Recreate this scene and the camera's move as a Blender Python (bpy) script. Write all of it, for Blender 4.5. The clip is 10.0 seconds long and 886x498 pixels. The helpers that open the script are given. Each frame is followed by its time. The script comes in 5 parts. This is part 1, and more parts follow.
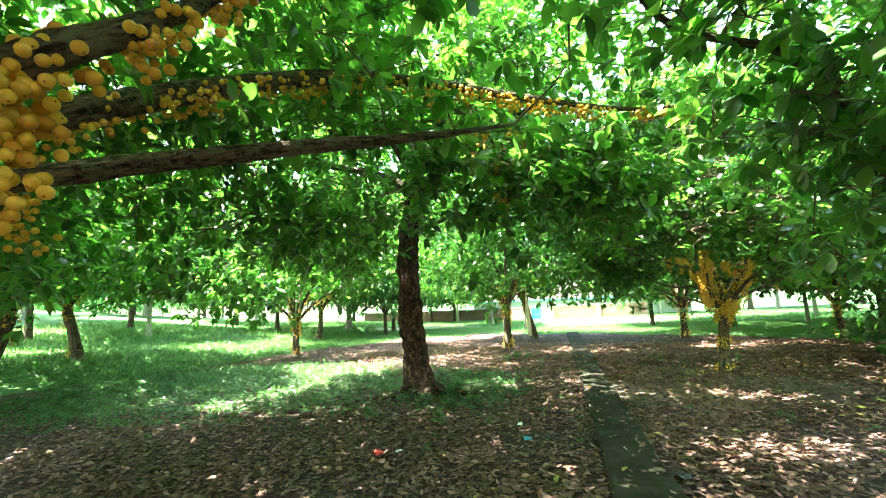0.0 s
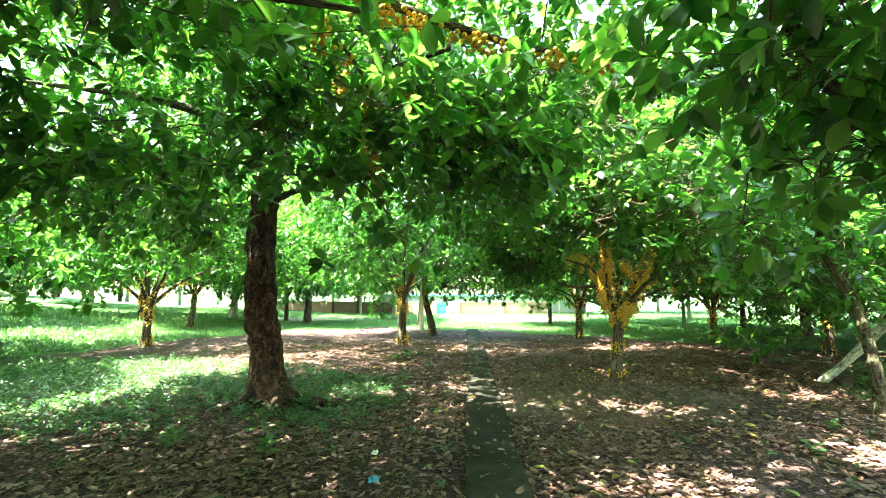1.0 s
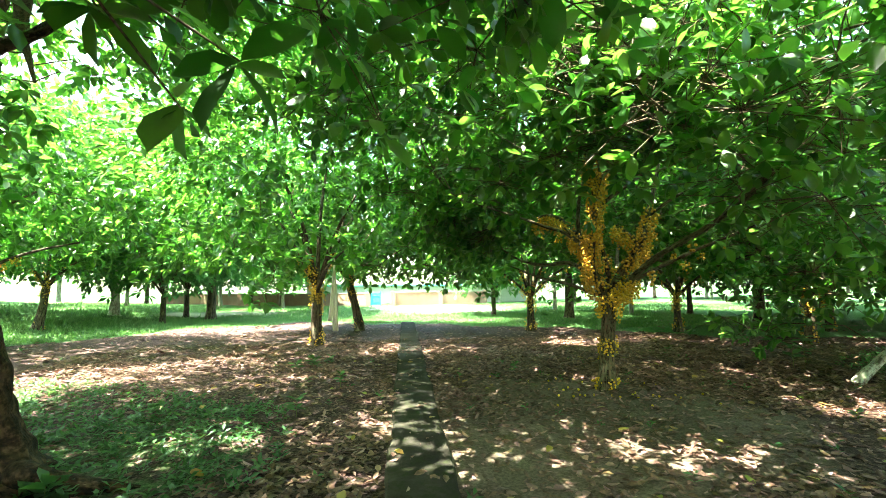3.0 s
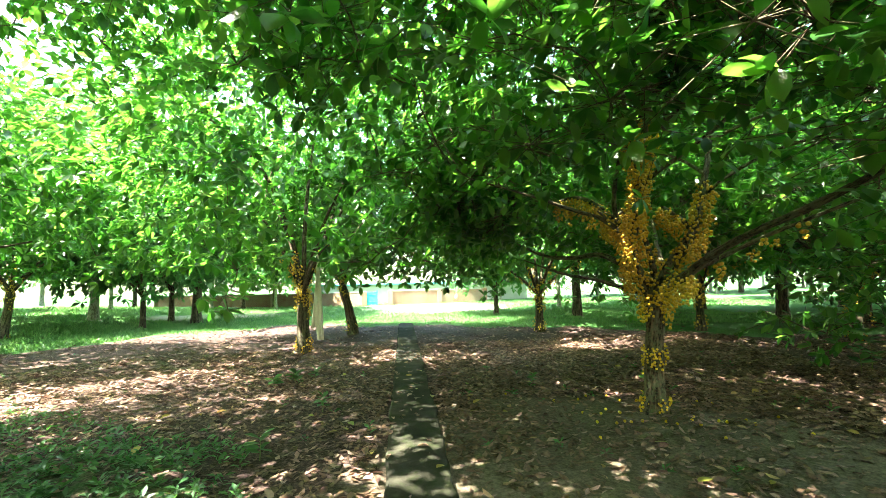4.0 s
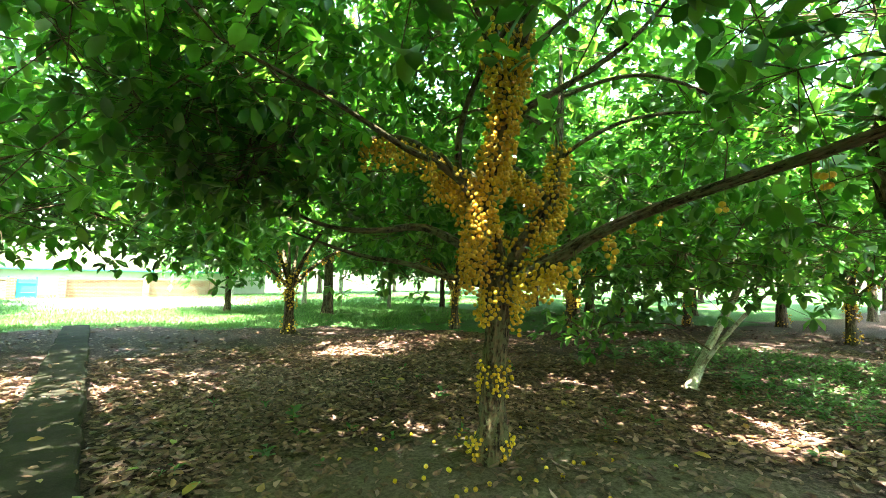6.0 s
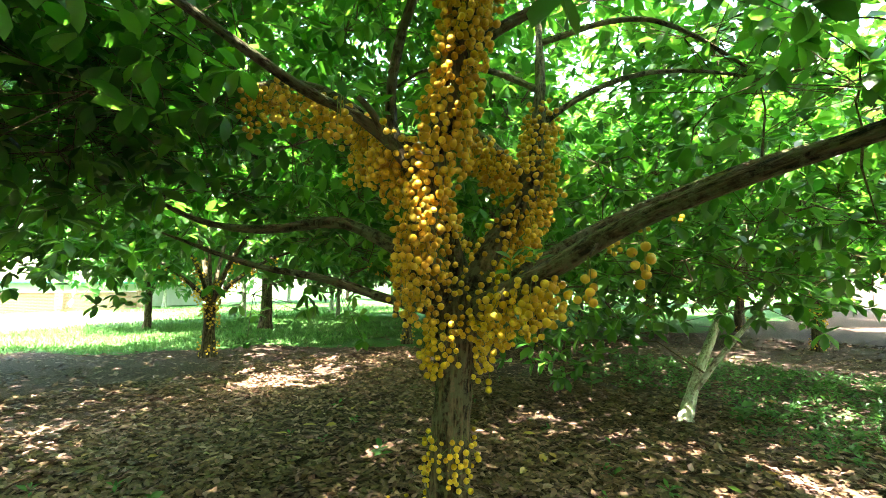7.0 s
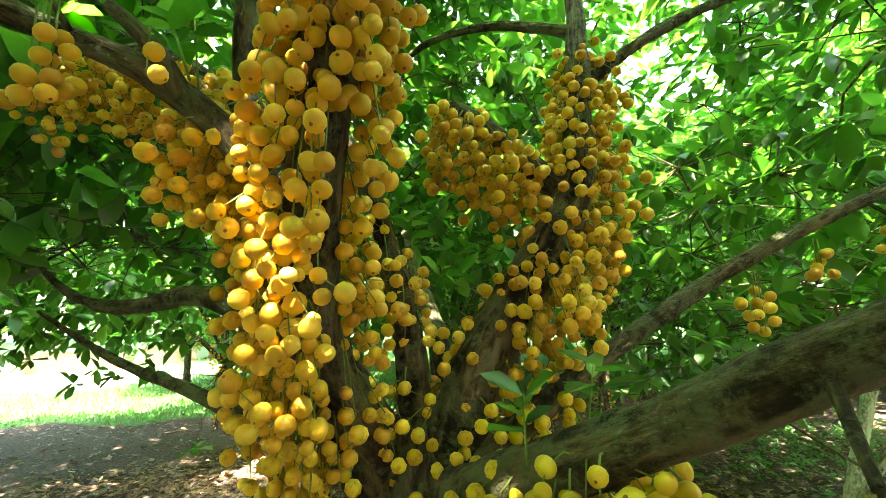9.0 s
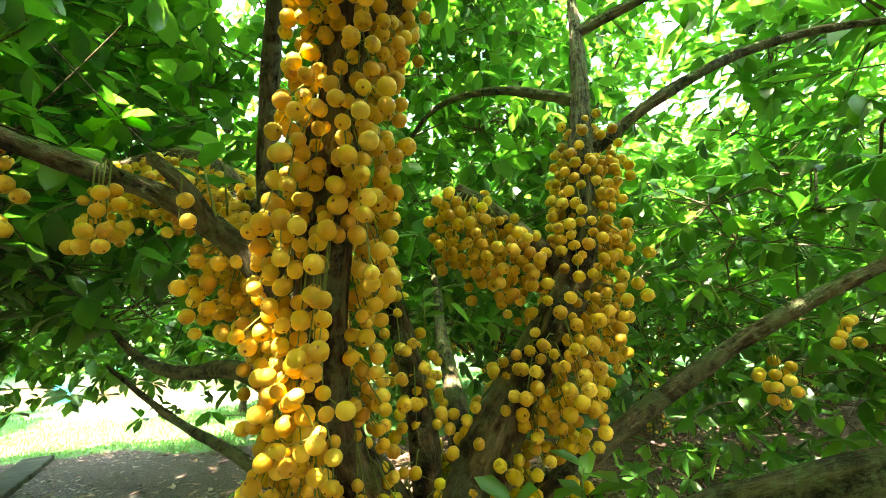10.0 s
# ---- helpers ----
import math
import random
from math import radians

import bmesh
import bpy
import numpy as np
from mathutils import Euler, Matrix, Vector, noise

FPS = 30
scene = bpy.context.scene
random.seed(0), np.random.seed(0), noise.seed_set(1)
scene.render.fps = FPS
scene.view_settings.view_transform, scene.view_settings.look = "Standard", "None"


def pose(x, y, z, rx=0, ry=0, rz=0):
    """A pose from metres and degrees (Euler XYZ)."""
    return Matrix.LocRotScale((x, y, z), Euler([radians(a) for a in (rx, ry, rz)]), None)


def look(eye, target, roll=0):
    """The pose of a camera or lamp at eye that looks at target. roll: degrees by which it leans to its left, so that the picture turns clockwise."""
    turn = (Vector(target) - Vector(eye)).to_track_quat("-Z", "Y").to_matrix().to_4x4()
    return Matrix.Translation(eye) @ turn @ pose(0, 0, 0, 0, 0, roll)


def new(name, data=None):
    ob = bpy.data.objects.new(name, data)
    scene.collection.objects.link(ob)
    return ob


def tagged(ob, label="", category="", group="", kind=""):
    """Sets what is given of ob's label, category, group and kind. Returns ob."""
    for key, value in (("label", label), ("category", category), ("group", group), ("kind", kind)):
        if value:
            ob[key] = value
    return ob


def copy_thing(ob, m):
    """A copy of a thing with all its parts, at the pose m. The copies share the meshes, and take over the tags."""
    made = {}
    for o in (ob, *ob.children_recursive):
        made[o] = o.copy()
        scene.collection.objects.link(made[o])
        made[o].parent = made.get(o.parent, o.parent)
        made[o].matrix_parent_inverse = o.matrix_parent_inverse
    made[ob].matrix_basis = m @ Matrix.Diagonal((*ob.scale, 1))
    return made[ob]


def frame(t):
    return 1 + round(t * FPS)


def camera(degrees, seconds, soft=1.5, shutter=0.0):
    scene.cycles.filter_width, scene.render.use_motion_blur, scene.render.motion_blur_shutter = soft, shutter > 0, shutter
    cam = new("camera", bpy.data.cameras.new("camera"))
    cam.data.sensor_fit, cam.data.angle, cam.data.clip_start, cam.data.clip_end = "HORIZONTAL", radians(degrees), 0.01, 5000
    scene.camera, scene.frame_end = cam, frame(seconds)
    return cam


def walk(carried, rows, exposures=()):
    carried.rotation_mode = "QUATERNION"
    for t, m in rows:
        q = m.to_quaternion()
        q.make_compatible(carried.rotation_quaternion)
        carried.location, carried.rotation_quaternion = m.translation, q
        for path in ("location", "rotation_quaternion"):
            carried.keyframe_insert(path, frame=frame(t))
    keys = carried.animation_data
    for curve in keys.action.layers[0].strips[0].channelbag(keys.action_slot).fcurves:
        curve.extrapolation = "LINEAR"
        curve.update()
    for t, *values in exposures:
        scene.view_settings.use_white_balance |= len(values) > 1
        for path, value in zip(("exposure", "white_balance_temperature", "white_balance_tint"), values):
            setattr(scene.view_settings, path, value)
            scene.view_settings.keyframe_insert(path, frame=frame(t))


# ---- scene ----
cam = camera(91.4, 10.0, soft=0.75)
PATH = [
    (0, (2.299, -0.505, 1.657), (1.992, 1.454, 1.917), -2.5),
    (0.5, (2.542, 0.298, 1.623), (2.356, 2.276, 1.858), -1.1),
    (1, (2.788, 1.002, 1.625), (2.869, 2.988, 1.845), 0.2),
    (1.5, (2.986, 1.739, 1.551), (3.332, 3.696, 1.778), 1.2),
    (2, (3.141, 2.512, 1.514), (3.559, 4.455, 1.731), 0.9),
    (2.5, (3.185, 3.307, 1.469), (3.566, 5.261, 1.663), 0.1),
    (4, (3.363, 5.259, 1.509), (3.741, 7.216, 1.677), -1.4),
    (4.5, (3.456, 5.91, 1.503), (3.889, 7.856, 1.66), -1.8),
    (5, (3.567, 6.521, 1.446), (4.291, 8.38, 1.585), -0.9),
    (5.5, (3.767, 7.07, 1.435), (4.834, 8.757, 1.563), -0.1),
    (6, (3.935, 7.586, 1.383), (5.33, 9.011, 1.532), 1.0),
    (6.2, (4.036, 7.751, 1.409), (5.487, 9.119, 1.564), 1.2),
    (7.3, (5.27, 8.554, 1.502), (6.804, 9.825, 1.682), 0.0),
    (7.5, (5.442, 8.637, 1.521), (6.954, 9.934, 1.704), -0.4),
    (8, (5.805, 8.717, 1.559), (7.257, 10.075, 1.783), -1.0),
    (8.5, (5.996, 8.854, 1.618), (7.388, 10.259, 1.913), -1.4),
    (9, (6.08, 8.965, 1.739), (7.436, 10.393, 2.09), -2.2),
    (9.5, (6.131, 8.922, 1.84), (7.405, 10.41, 2.242), -2.9),
    (10, (6.091, 8.812, 1.899), (7.286, 10.353, 2.34), -3.4),
]
STOPS = [(0, 4.4, 6900, -2), (1.5, 4.42, 6900, -3), (2.5, 4.25, 7050, -3), (4, 4.05, 7150, -4), (5, 3.95, 7150, -4), (5.5, 4.3, 7300, -4), (6, 4.4, 7450, -4), (7.5, 4.65, 7800, -7), (8.5, 4.95, 8100, -8), (9, 4.95, 8300, -8), (10, 5.0, 8800, -8)]
walk(cam, [(t, look(eye, target, roll)) for t, eye, target, roll in PATH], STOPS)

# ---- daylight: a high sun from the old tree's side, and a pale sky ----
SUN_UP, SUN_FROM = 62.0, (-0.90, -0.38)
world = bpy.data.worlds.new("sky")
scene.world = world
world.use_nodes = True
wn = world.node_tree.nodes
sky = wn.new("ShaderNodeTexSky")
sky.sky_type, sky.sun_disc = "NISHITA", False
sky.sun_elevation = radians(SUN_UP)
sky.sun_rotation = math.atan2(SUN_FROM[0], SUN_FROM[1])
sky.air_density, sky.dust_density = 1.2, 2.5
wn["Background"].inputs["Strength"].default_value = 0.13
world.node_tree.links.new(sky.outputs["Color"], wn["Background"].inputs["Color"])
sun = new("sun", bpy.data.lights.new("sun", "SUN"))
sun.data.energy, sun.data.angle, sun.data.color = 4.2, radians(0.6), (1.0, 0.97, 0.91)
flat = Vector((SUN_FROM[0], SUN_FROM[1], 0)).normalized() * math.cos(radians(SUN_UP))
sun.matrix_world = look((flat.x * 60, flat.y * 60, math.sin(radians(SUN_UP)) * 60), (0, 0, 0))


# ---- materials ----
def material(name):
    m = bpy.data.materials.new(name)
    m.use_nodes = True
    n = m.node_tree.nodes
    return m, n, m.node_tree.links, n["Principled BSDF"]


def texture_noise(n, l, scale, detail=4.0, coords="Object", rough=0.6, stretch=None):
    if coords == "grain":
        tc = n.new("ShaderNodeAttribute")
        tc.attribute_name, coords = "grain", "Vector"
    else:
        tc = n.new("ShaderNodeTexCoord")
    tx = n.new("ShaderNodeTexNoise")
    tx.inputs["Scale"].default_value = scale
    tx.inputs["Detail"].default_value = detail
    tx.inputs["Roughness"].default_value = rough
    if stretch:
        mp = n.new("ShaderNodeMapping")
        mp.inputs["Scale"].default_value = stretch
        l.new(tc.outputs[coords], mp.inputs["Vector"])
        l.new(mp.outputs["Vector"], tx.inputs["Vector"])
    else:
        l.new(tc.outputs[coords], tx.inputs["Vector"])
    return tx.outputs["Fac"]


def ramp(n, l, fac, stops):
    r = n.new("ShaderNodeValToRGB")
    e = r.color_ramp.elements
    while len(e) < len(stops):
        e.new(0.5)
    for k, (p, c) in enumerate(stops):
        e[k].position, e[k].color = p, (*c, 1)
    l.new(fac, r.inputs["Fac"])
    return r.outputs["Color"]


def mixed(n, l, fac, a, b, mode="MIX"):
    m = n.new("ShaderNodeMix")
    m.data_type, m.blend_type = "RGBA", mode
    for sock, v in ((m.inputs[0], fac), (m.inputs[6], a), (m.inputs[7], b)):
        if isinstance(v, (int, float)):
            sock.default_value = v
        elif isinstance(v, tuple):
            sock.default_value = (*v, 1)
        else:
            l.new(v, sock)
    return m.outputs[2]


def bumped(n, l, bsdf, height, strength, distance):
    b = n.new("ShaderNodeBump")
    b.inputs["Strength"].default_value, b.inputs["Distance"].default_value = strength, distance
    l.new(height, b.inputs["Height"])
    l.new(b.outputs["Normal"], bsdf.inputs["Normal"])


def any_random(n, l):
    """A number from 0 to 1 that differs from piece to piece and from object to object."""
    g, o = n.new("ShaderNodeNewGeometry"), n.new("ShaderNodeObjectInfo")
    a = n.new("ShaderNodeMath")
    a.operation = "ADD"
    l.new(g.outputs["Random Per Island"], a.inputs[0])
    l.new(o.outputs["Random"], a.inputs[1])
    f = n.new("ShaderNodeMath")
    f.operation = "FRACT"
    l.new(a.outputs[0], f.inputs[0])
    return f.outputs[0]


def leaf_material(name, stops, through_stops, share=0.45, rough=0.34, gloss=0.65):
    m, n, l, b = material(name)
    r = any_random(n, l)
    vein = texture_noise(n, l, 28, 3)
    col = mixed(n, l, 0.35, ramp(n, l, r, stops), ramp(n, l, vein, [(0.3, stops[0][1]), (0.7, stops[-1][1])]))
    l.new(col, b.inputs["Base Color"])
    b.inputs["Roughness"].default_value = rough
    b.inputs["Specular IOR Level"].default_value = gloss
    t = n.new("ShaderNodeBsdfTranslucent")
    l.new(ramp(n, l, r, through_stops), t.inputs["Color"])
    mx = n.new("ShaderNodeMixShader")
    mx.inputs[0].default_value = share
    l.new(b.outputs[0], mx.inputs[1])
    l.new(t.outputs[0], mx.inputs[2])
    l.new(mx.outputs[0], n["Material Output"].inputs["Surface"])
    return m


LEAF = leaf_material("leaf green", [(0, (0.008, 0.035, 0.010)), (0.55, (0.026, 0.088, 0.023)), (1, (0.080, 0.195, 0.042))],
                     [(0, (0.045, 0.20, 0.018)), (0.5, (0.12, 0.365, 0.036)), (1, (0.27, 0.53, 0.07))], 0.5, 0.3, 0.85)
# paler, less varied copy of the leaf green, for the distant trees
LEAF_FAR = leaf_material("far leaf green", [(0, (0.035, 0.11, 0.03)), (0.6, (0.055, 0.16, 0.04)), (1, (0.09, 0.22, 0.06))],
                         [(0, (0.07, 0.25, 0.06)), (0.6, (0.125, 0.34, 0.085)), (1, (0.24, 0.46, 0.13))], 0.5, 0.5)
WEED = leaf_material("weed green", [(0, (0.012, 0.048, 0.016)), (0.5, (0.024, 0.080, 0.024)), (1, (0.06, 0.15, 0.045))],
                     [(0, (0.06, 0.20, 0.025)), (1, (0.18, 0.36, 0.07))], 0.3, 0.45)
GRASS = leaf_material("grass green", [(0, (0.035, 0.125, 0.025)), (0.6, (0.07, 0.175, 0.05)), (1, (0.14, 0.25, 0.10))],
                      [(0, (0.15, 0.34, 0.07)), (1, (0.33, 0.50, 0.16))], 0.4, 0.6)
LITTER = leaf_material("dry leaf", [(0, (0.022, 0.010, 0.011)), (0.5, (0.078, 0.038, 0.041)), (0.82, (0.20, 0.103, 0.112)), (0.97, (0.42, 0.24, 0.25)), (1, (0.46, 0.28, 0.14))],
                       [(0, (0.10, 0.04, 0.03)), (1, (0.3, 0.14, 0.07))], 0.08, 0.6, 0.4)

FALLEN = leaf_material("yellowed fallen leaf", [(0, (0.30, 0.12, 0.03)), (0.5, (0.42, 0.24, 0.05)), (0.8, (0.30, 0.30, 0.06)), (1, (0.10, 0.24, 0.05))],
                       [(0, (0.4, 0.15, 0.03)), (1, (0.4, 0.4, 0.06))], 0.2, 0.5)


def bark_material(name, dark, mid, pale, moss, moss_share, scale=9.0, deep=0.02, lines=(1, 1, 0.28), coords="grain"):
    m, n, l, b = material(name)
    big = texture_noise(n, l, scale * 0.35, 5, coords)
    fine = texture_noise(n, l, scale * 4, 6, coords, stretch=lines)
    ridges = texture_noise(n, l, scale * 2.2, 3, coords, 0.5, (1, 1, lines[2] * 0.5))
    blot = texture_noise(n, l, scale * 0.8, 6, coords, rough=0.7)
    col = ramp(n, l, mixed(n, l, 0.5, fine, ridges), [(0.43, dark), (0.5, mid), (0.58, pale)])
    col = mixed(n, l, ramp(n, l, big, [(0.42, (0, 0, 0)), (0.62, (0.3, 0.3, 0.3))]), col, mid)
    flecks = texture_noise(n, l, scale * 2.2, 5, coords, rough=0.75)
    spread = mixed(n, l, 0.5, blot, flecks)
    mask = ramp(n, l, spread, [(0.93 - moss_share, (0, 0, 0)), (1.01 - moss_share, (0.85, 0.85, 0.85))])
    col = mixed(n, l, mask, col, moss)
    l.new(col, b.inputs["Base Color"])
    b.inputs["Roughness"].default_value = 0.85
    b.inputs["Specular IOR Level"].default_value = 0.25
    h = mixed(n, l, 0.3, mixed(n, l, 0.55, fine, ridges), spread)
    bumped(n, l, b, h, 1.0, deep)
    return m


BARK = bark_material("fruit tree bark", (0.008, 0.005, 0.004), (0.062, 0.040, 0.023), (0.18, 0.13, 0.08), (0.115, 0.12, 0.068), 0.46, 14, 0.085)
BARK_OLD = bark_material("old scaly bark", (0.007, 0.004, 0.003), (0.034, 0.019, 0.0115), (0.13, 0.075, 0.046), (0.05, 0.034, 0.021), 0.42, 5.5, 0.10, (1, 1, 1.0))
BARK_PALE = bark_material("pale lichened bark", (0.10, 0.085, 0.065), (0.26, 0.23, 0.18), (0.44, 0.41, 0.34), (0.40, 0.44, 0.36), 0.45, 12, 0.012)
BARK_DARK = bark_material("dark orchard bark", (0.014, 0.010, 0.008), (0.06, 0.042, 0.028), (0.15, 0.11, 0.078), (0.10, 0.105, 0.06), 0.42, 12, 0.04)
TWIG = bark_material("twig bark", (0.04, 0.028, 0.02), (0.10, 0.07, 0.045), (0.17, 0.13, 0.09), (0.12, 0.13, 0.07), 0.3, 30, 0.004, coords="Object")


def fruit_material(name, stops, rough=0.5):
    m, n, l, b = material(name)
    r = any_random(n, l)
    col = ramp(n, l, r, stops)
    spots = texture_noise(n, l, 55, 5, rough=0.7)
    col = mixed(n, l, ramp(n, l, spots, [(0.52, (0, 0, 0)), (0.66, (0.75, 0.75, 0.75))]), col, (0.30, 0.125, 0.025))
    l.new(col, b.inputs["Base Color"])
    b.inputs["Roughness"].default_value = rough
    b.inputs["Specular IOR Level"].default_value = 0.35
    b.inputs["Subsurface Weight"].default_value = 0.0
    bumped(n, l, b, spots, 0.25, 0.002)
    return m


FRUIT = fruit_material("ripe yellow skin", [(0, (0.54, 0.27, 0.03)), (0.4, (0.71, 0.405, 0.042)), (0.75, (0.79, 0.475, 0.055)), (1, (0.84, 0.56, 0.095))])
FRUIT_GREEN = fruit_material("greenish yellow skin", [(0, (0.56, 0.33, 0.024)), (0.5, (0.71, 0.45, 0.034)), (1, (0.80, 0.55, 0.062))])


def plain(name, col, rough=0.7, metal=0.0, vary=0.25, scale=20, bump=0.2, dist=0.003):
    m, n, l, b = material(name)
    f = texture_noise(n, l, scale, 5)
    lo, hi = tuple(c * (1 - vary) for c in col), tuple(min(1, c * (1 + vary)) for c in col)
    l.new(ramp(n, l, f, [(0.3, lo), (0.7, hi)]), b.inputs["Base Color"])
    b.inputs["Roughness"].default_value, b.inputs["Metallic"].default_value = rough, metal
    bumped(n, l, b, f, bump, dist)
    return m


SCAR = plain("fruit end scar", (0.24, 0.11, 0.03), 0.8)
STALK = plain("green stalk", (0.15, 0.20, 0.04), 0.6)
CLOTH = plain("cream cloth", (0.80, 0.77, 0.60), 0.85, vary=0.1)
PAPER = plain("white scrap", (0.75, 0.75, 0.72), 0.6, vary=0.08)
RED = plain("red wrapper", (0.55, 0.04, 0.03), 0.4)
BLUE = plain("blue wrapper", (0.06, 0.26, 0.42), 0.4)
BLACK = plain("black plastic", (0.02, 0.02, 0.025), 0.35)
GATE_BLUE = plain("turquoise paint", (0.03, 0.27, 0.38), 0.5, vary=0.15, scale=4)
TEAL = plain("teal sheeting", (0.08, 0.40, 0.42), 0.5, vary=0.2, scale=2)
CREAM = plain("pale plaster", (0.42, 0.41, 0.37), 0.8, vary=0.08, scale=3)
COPING = plain("weathered coping", (0.24, 0.22, 0.18), 0.9, vary=0.3, scale=3)


def concrete_material():
    m, n, l, b = material("mossy dark concrete")
    grain = texture_noise(n, l, 60, 6)
    stain = texture_noise(n, l, 2.2, 6, rough=0.65)
    moss = texture_noise(n, l, 5.5, 6, rough=0.7)
    col = ramp(n, l, stain, [(0.36, (0.017, 0.016, 0.013)), (0.5, (0.029, 0.027, 0.021)), (0.64, (0.056, 0.050, 0.038))])
    col = mixed(n, l, ramp(n, l, grain, [(0.35, (0, 0, 0)), (0.75, (0.4, 0.4, 0.4))]), col, (0.054, 0.048, 0.037))
    col = mixed(n, l, ramp(n, l, moss, [(0.5, (0, 0, 0)), (0.62, (0.7, 0.7, 0.7))]), col, (0.022, 0.028, 0.011))
    l.new(col, b.inputs["Base Color"])
    b.inputs["Roughness"].default_value = 0.95
    b.inputs["Specular IOR Level"].default_value = 0.1
    bumped(n, l, b, mixed(n, l, 0.4, grain, moss), 0.6, 0.012)
    return m


CONCRETE = concrete_material()


def brick_material():
    m, n, l, b = material("weathered brick")
    tc = n.new("ShaderNodeTexCoord")
    br = n.new("ShaderNodeTexBrick")
    br.inputs["Scale"].default_value = 1.0
    br.inputs["Brick Width"].default_value, br.inputs["Row Height"].default_value = 0.24, 0.085
    br.inputs["Mortar Size"].default_value = 0.012
    br.inputs["Color1"].default_value = (0.19, 0.085, 0.05, 1)
    br.inputs["Color2"].default_value = (0.15, 0.07, 0.045, 1)
    br.inputs["Mortar"].default_value = (0.22, 0.19, 0.16, 1)
    mp = n.new("ShaderNodeMapping")
    mp.inputs["Rotation"].default_value = (radians(90), 0, 0)
    l.new(tc.outputs["Object"], mp.inputs["Vector"])
    l.new(mp.outputs["Vector"], br.inputs["Vector"])
    st = texture_noise(n, l, 1.5, 5)
    col = mixed(n, l, ramp(n, l, st, [(0.4, (0, 0, 0)), (0.75, (0.8, 0.8, 0.8))]), br.outputs["Color"], (0.22, 0.17, 0.11))
    l.new(col, b.inputs["Base Color"])
    b.inputs["Roughness"].default_value = 0.9
    bumped(n, l, b, br.outputs["Fac"], -0.5, 0.01)
    return m


BRICK = brick_material()


def ground_material():
    """Bare trodden earth and leaf mould, with green cover where the sheet's 'cover' values say so."""
    m, n, l, b = material("orchard earth")
    a = n.new("ShaderNodeAttribute")
    a.attribute_name = "cover"
    sep = n.new("ShaderNodeSeparateColor")
    l.new(a.outputs["Color"], sep.inputs[0])
    fine = texture_noise(n, l, 30, 7, rough=0.7)
    mid = texture_noise(n, l, 4, 6, rough=0.65)
    big = texture_noise(n, l, 0.6, 5)
    earth = ramp(n, l, fine, [(0.40, (0.020, 0.011, 0.0105)), (0.5, (0.062, 0.036, 0.034)), (0.60, (0.15, 0.092, 0.088))])
    earth = mixed(n, l, ramp(n, l, mid, [(0.4, (0, 0, 0)), (0.7, (0.6, 0.6, 0.6))]), earth, (0.064, 0.044, 0.040))
    sandy = ramp(n, l, fine, [(0.38, (0.085, 0.064, 0.048)), (0.62, (0.19, 0.145, 0.11))])
    earth = mixed(n, l, sep.outputs["Green"], earth, sandy)
    green = ramp(n, l, fine, [(0.36, (0.022, 0.075, 0.018)), (0.5, (0.062, 0.145, 0.045)), (0.64, (0.13, 0.225, 0.09))])
    green = mixed(n, l, ramp(n, l, big, [(0.4, (0, 0, 0)), (0.7, (0.5, 0.5, 0.5))]), green, (0.065, 0.14, 0.035))
    w = n.new("ShaderNodeMath")
    w.operation = "ADD"
    w.use_clamp = True
    l.new(sep.outputs["Red"], w.inputs[0])
    sub = n.new("ShaderNodeMath")
    sub.operation = "MULTIPLY_ADD"
    l.new(mid, sub.inputs[0])
    sub.inputs[1].default_value, sub.inputs[2].default_value = 0.8, -0.4
    l.new(sub.outputs[0], w.inputs[1])
    edge = ramp(n, l, w.outputs[0], [(0.35, (0, 0, 0)), (0.6, (1, 1, 1))])
    cover = mixed(n, l, edge, earth, green)
    # paler ground colour where the blue 'cover' value is set
    pale_tone = ramp(n, l, fine, [(0.35, (0.28, 0.27, 0.18)), (0.65, (0.40, 0.385, 0.28))])
    l.new(mixed(n, l, sep.outputs["Blue"], cover, pale_tone), b.inputs["Base Color"])
    b.inputs["Roughness"].default_value = 0.95
    b.inputs["Specular IOR Level"].default_value = 0.15
    bumped(n, l, b, mixed(n, l, 0.5, fine, mid), 0.8, 0.03)
    return m


EARTH = ground_material()


# ---- mesh helpers ----
def mesh_of(name, verts, faces, mats, smooth=True, slots=None):
    """A mesh from arrays. faces: a list of integer arrays, each with one row a face (3 or 4 columns)."""
    me = bpy.data.meshes.new(name)
    verts = np.asarray(verts, np.float32)
    faces = [np.asarray(f, np.int32) for f in faces if len(f)]
    loops = np.concatenate([f.ravel() for f in faces])
    size = np.concatenate([np.full(len(f), f.shape[1], np.int32) for f in faces])
    me.vertices.add(len(verts))
    me.vertices.foreach_set("co", verts.ravel())
    me.loops.add(len(loops))
    me.loops.foreach_set("vertex_index", loops)
    me.polygons.add(len(size))
    me.polygons.foreach_set("loop_start", np.concatenate([[0], np.cumsum(size)[:-1]]).astype(np.int32))
    me.polygons.foreach_set("loop_total", size)
    me.polygons.foreach_set("use_smooth", np.full(len(size), smooth))
    for m in mats if isinstance(mats, (list, tuple)) else [mats]:
        me.materials.append(m)
    if slots is not None:
        me.polygons.foreach_set("material_index", np.asarray(slots, np.int32))
    me.update(calc_edges=True)
    return me


def part(name, me, parent, label=""):
    ob = new(name, me)
    ob.parent = parent
    return tagged(ob, label)


def from_bmesh(name, bm, mat, smooth=False):
    me = bpy.data.meshes.new(name)
    bm.to_mesh(me)
    bm.free()
    me.materials.append(mat)
    me.polygons.foreach_set("use_smooth", np.full(len(me.polygons), smooth))
    return me


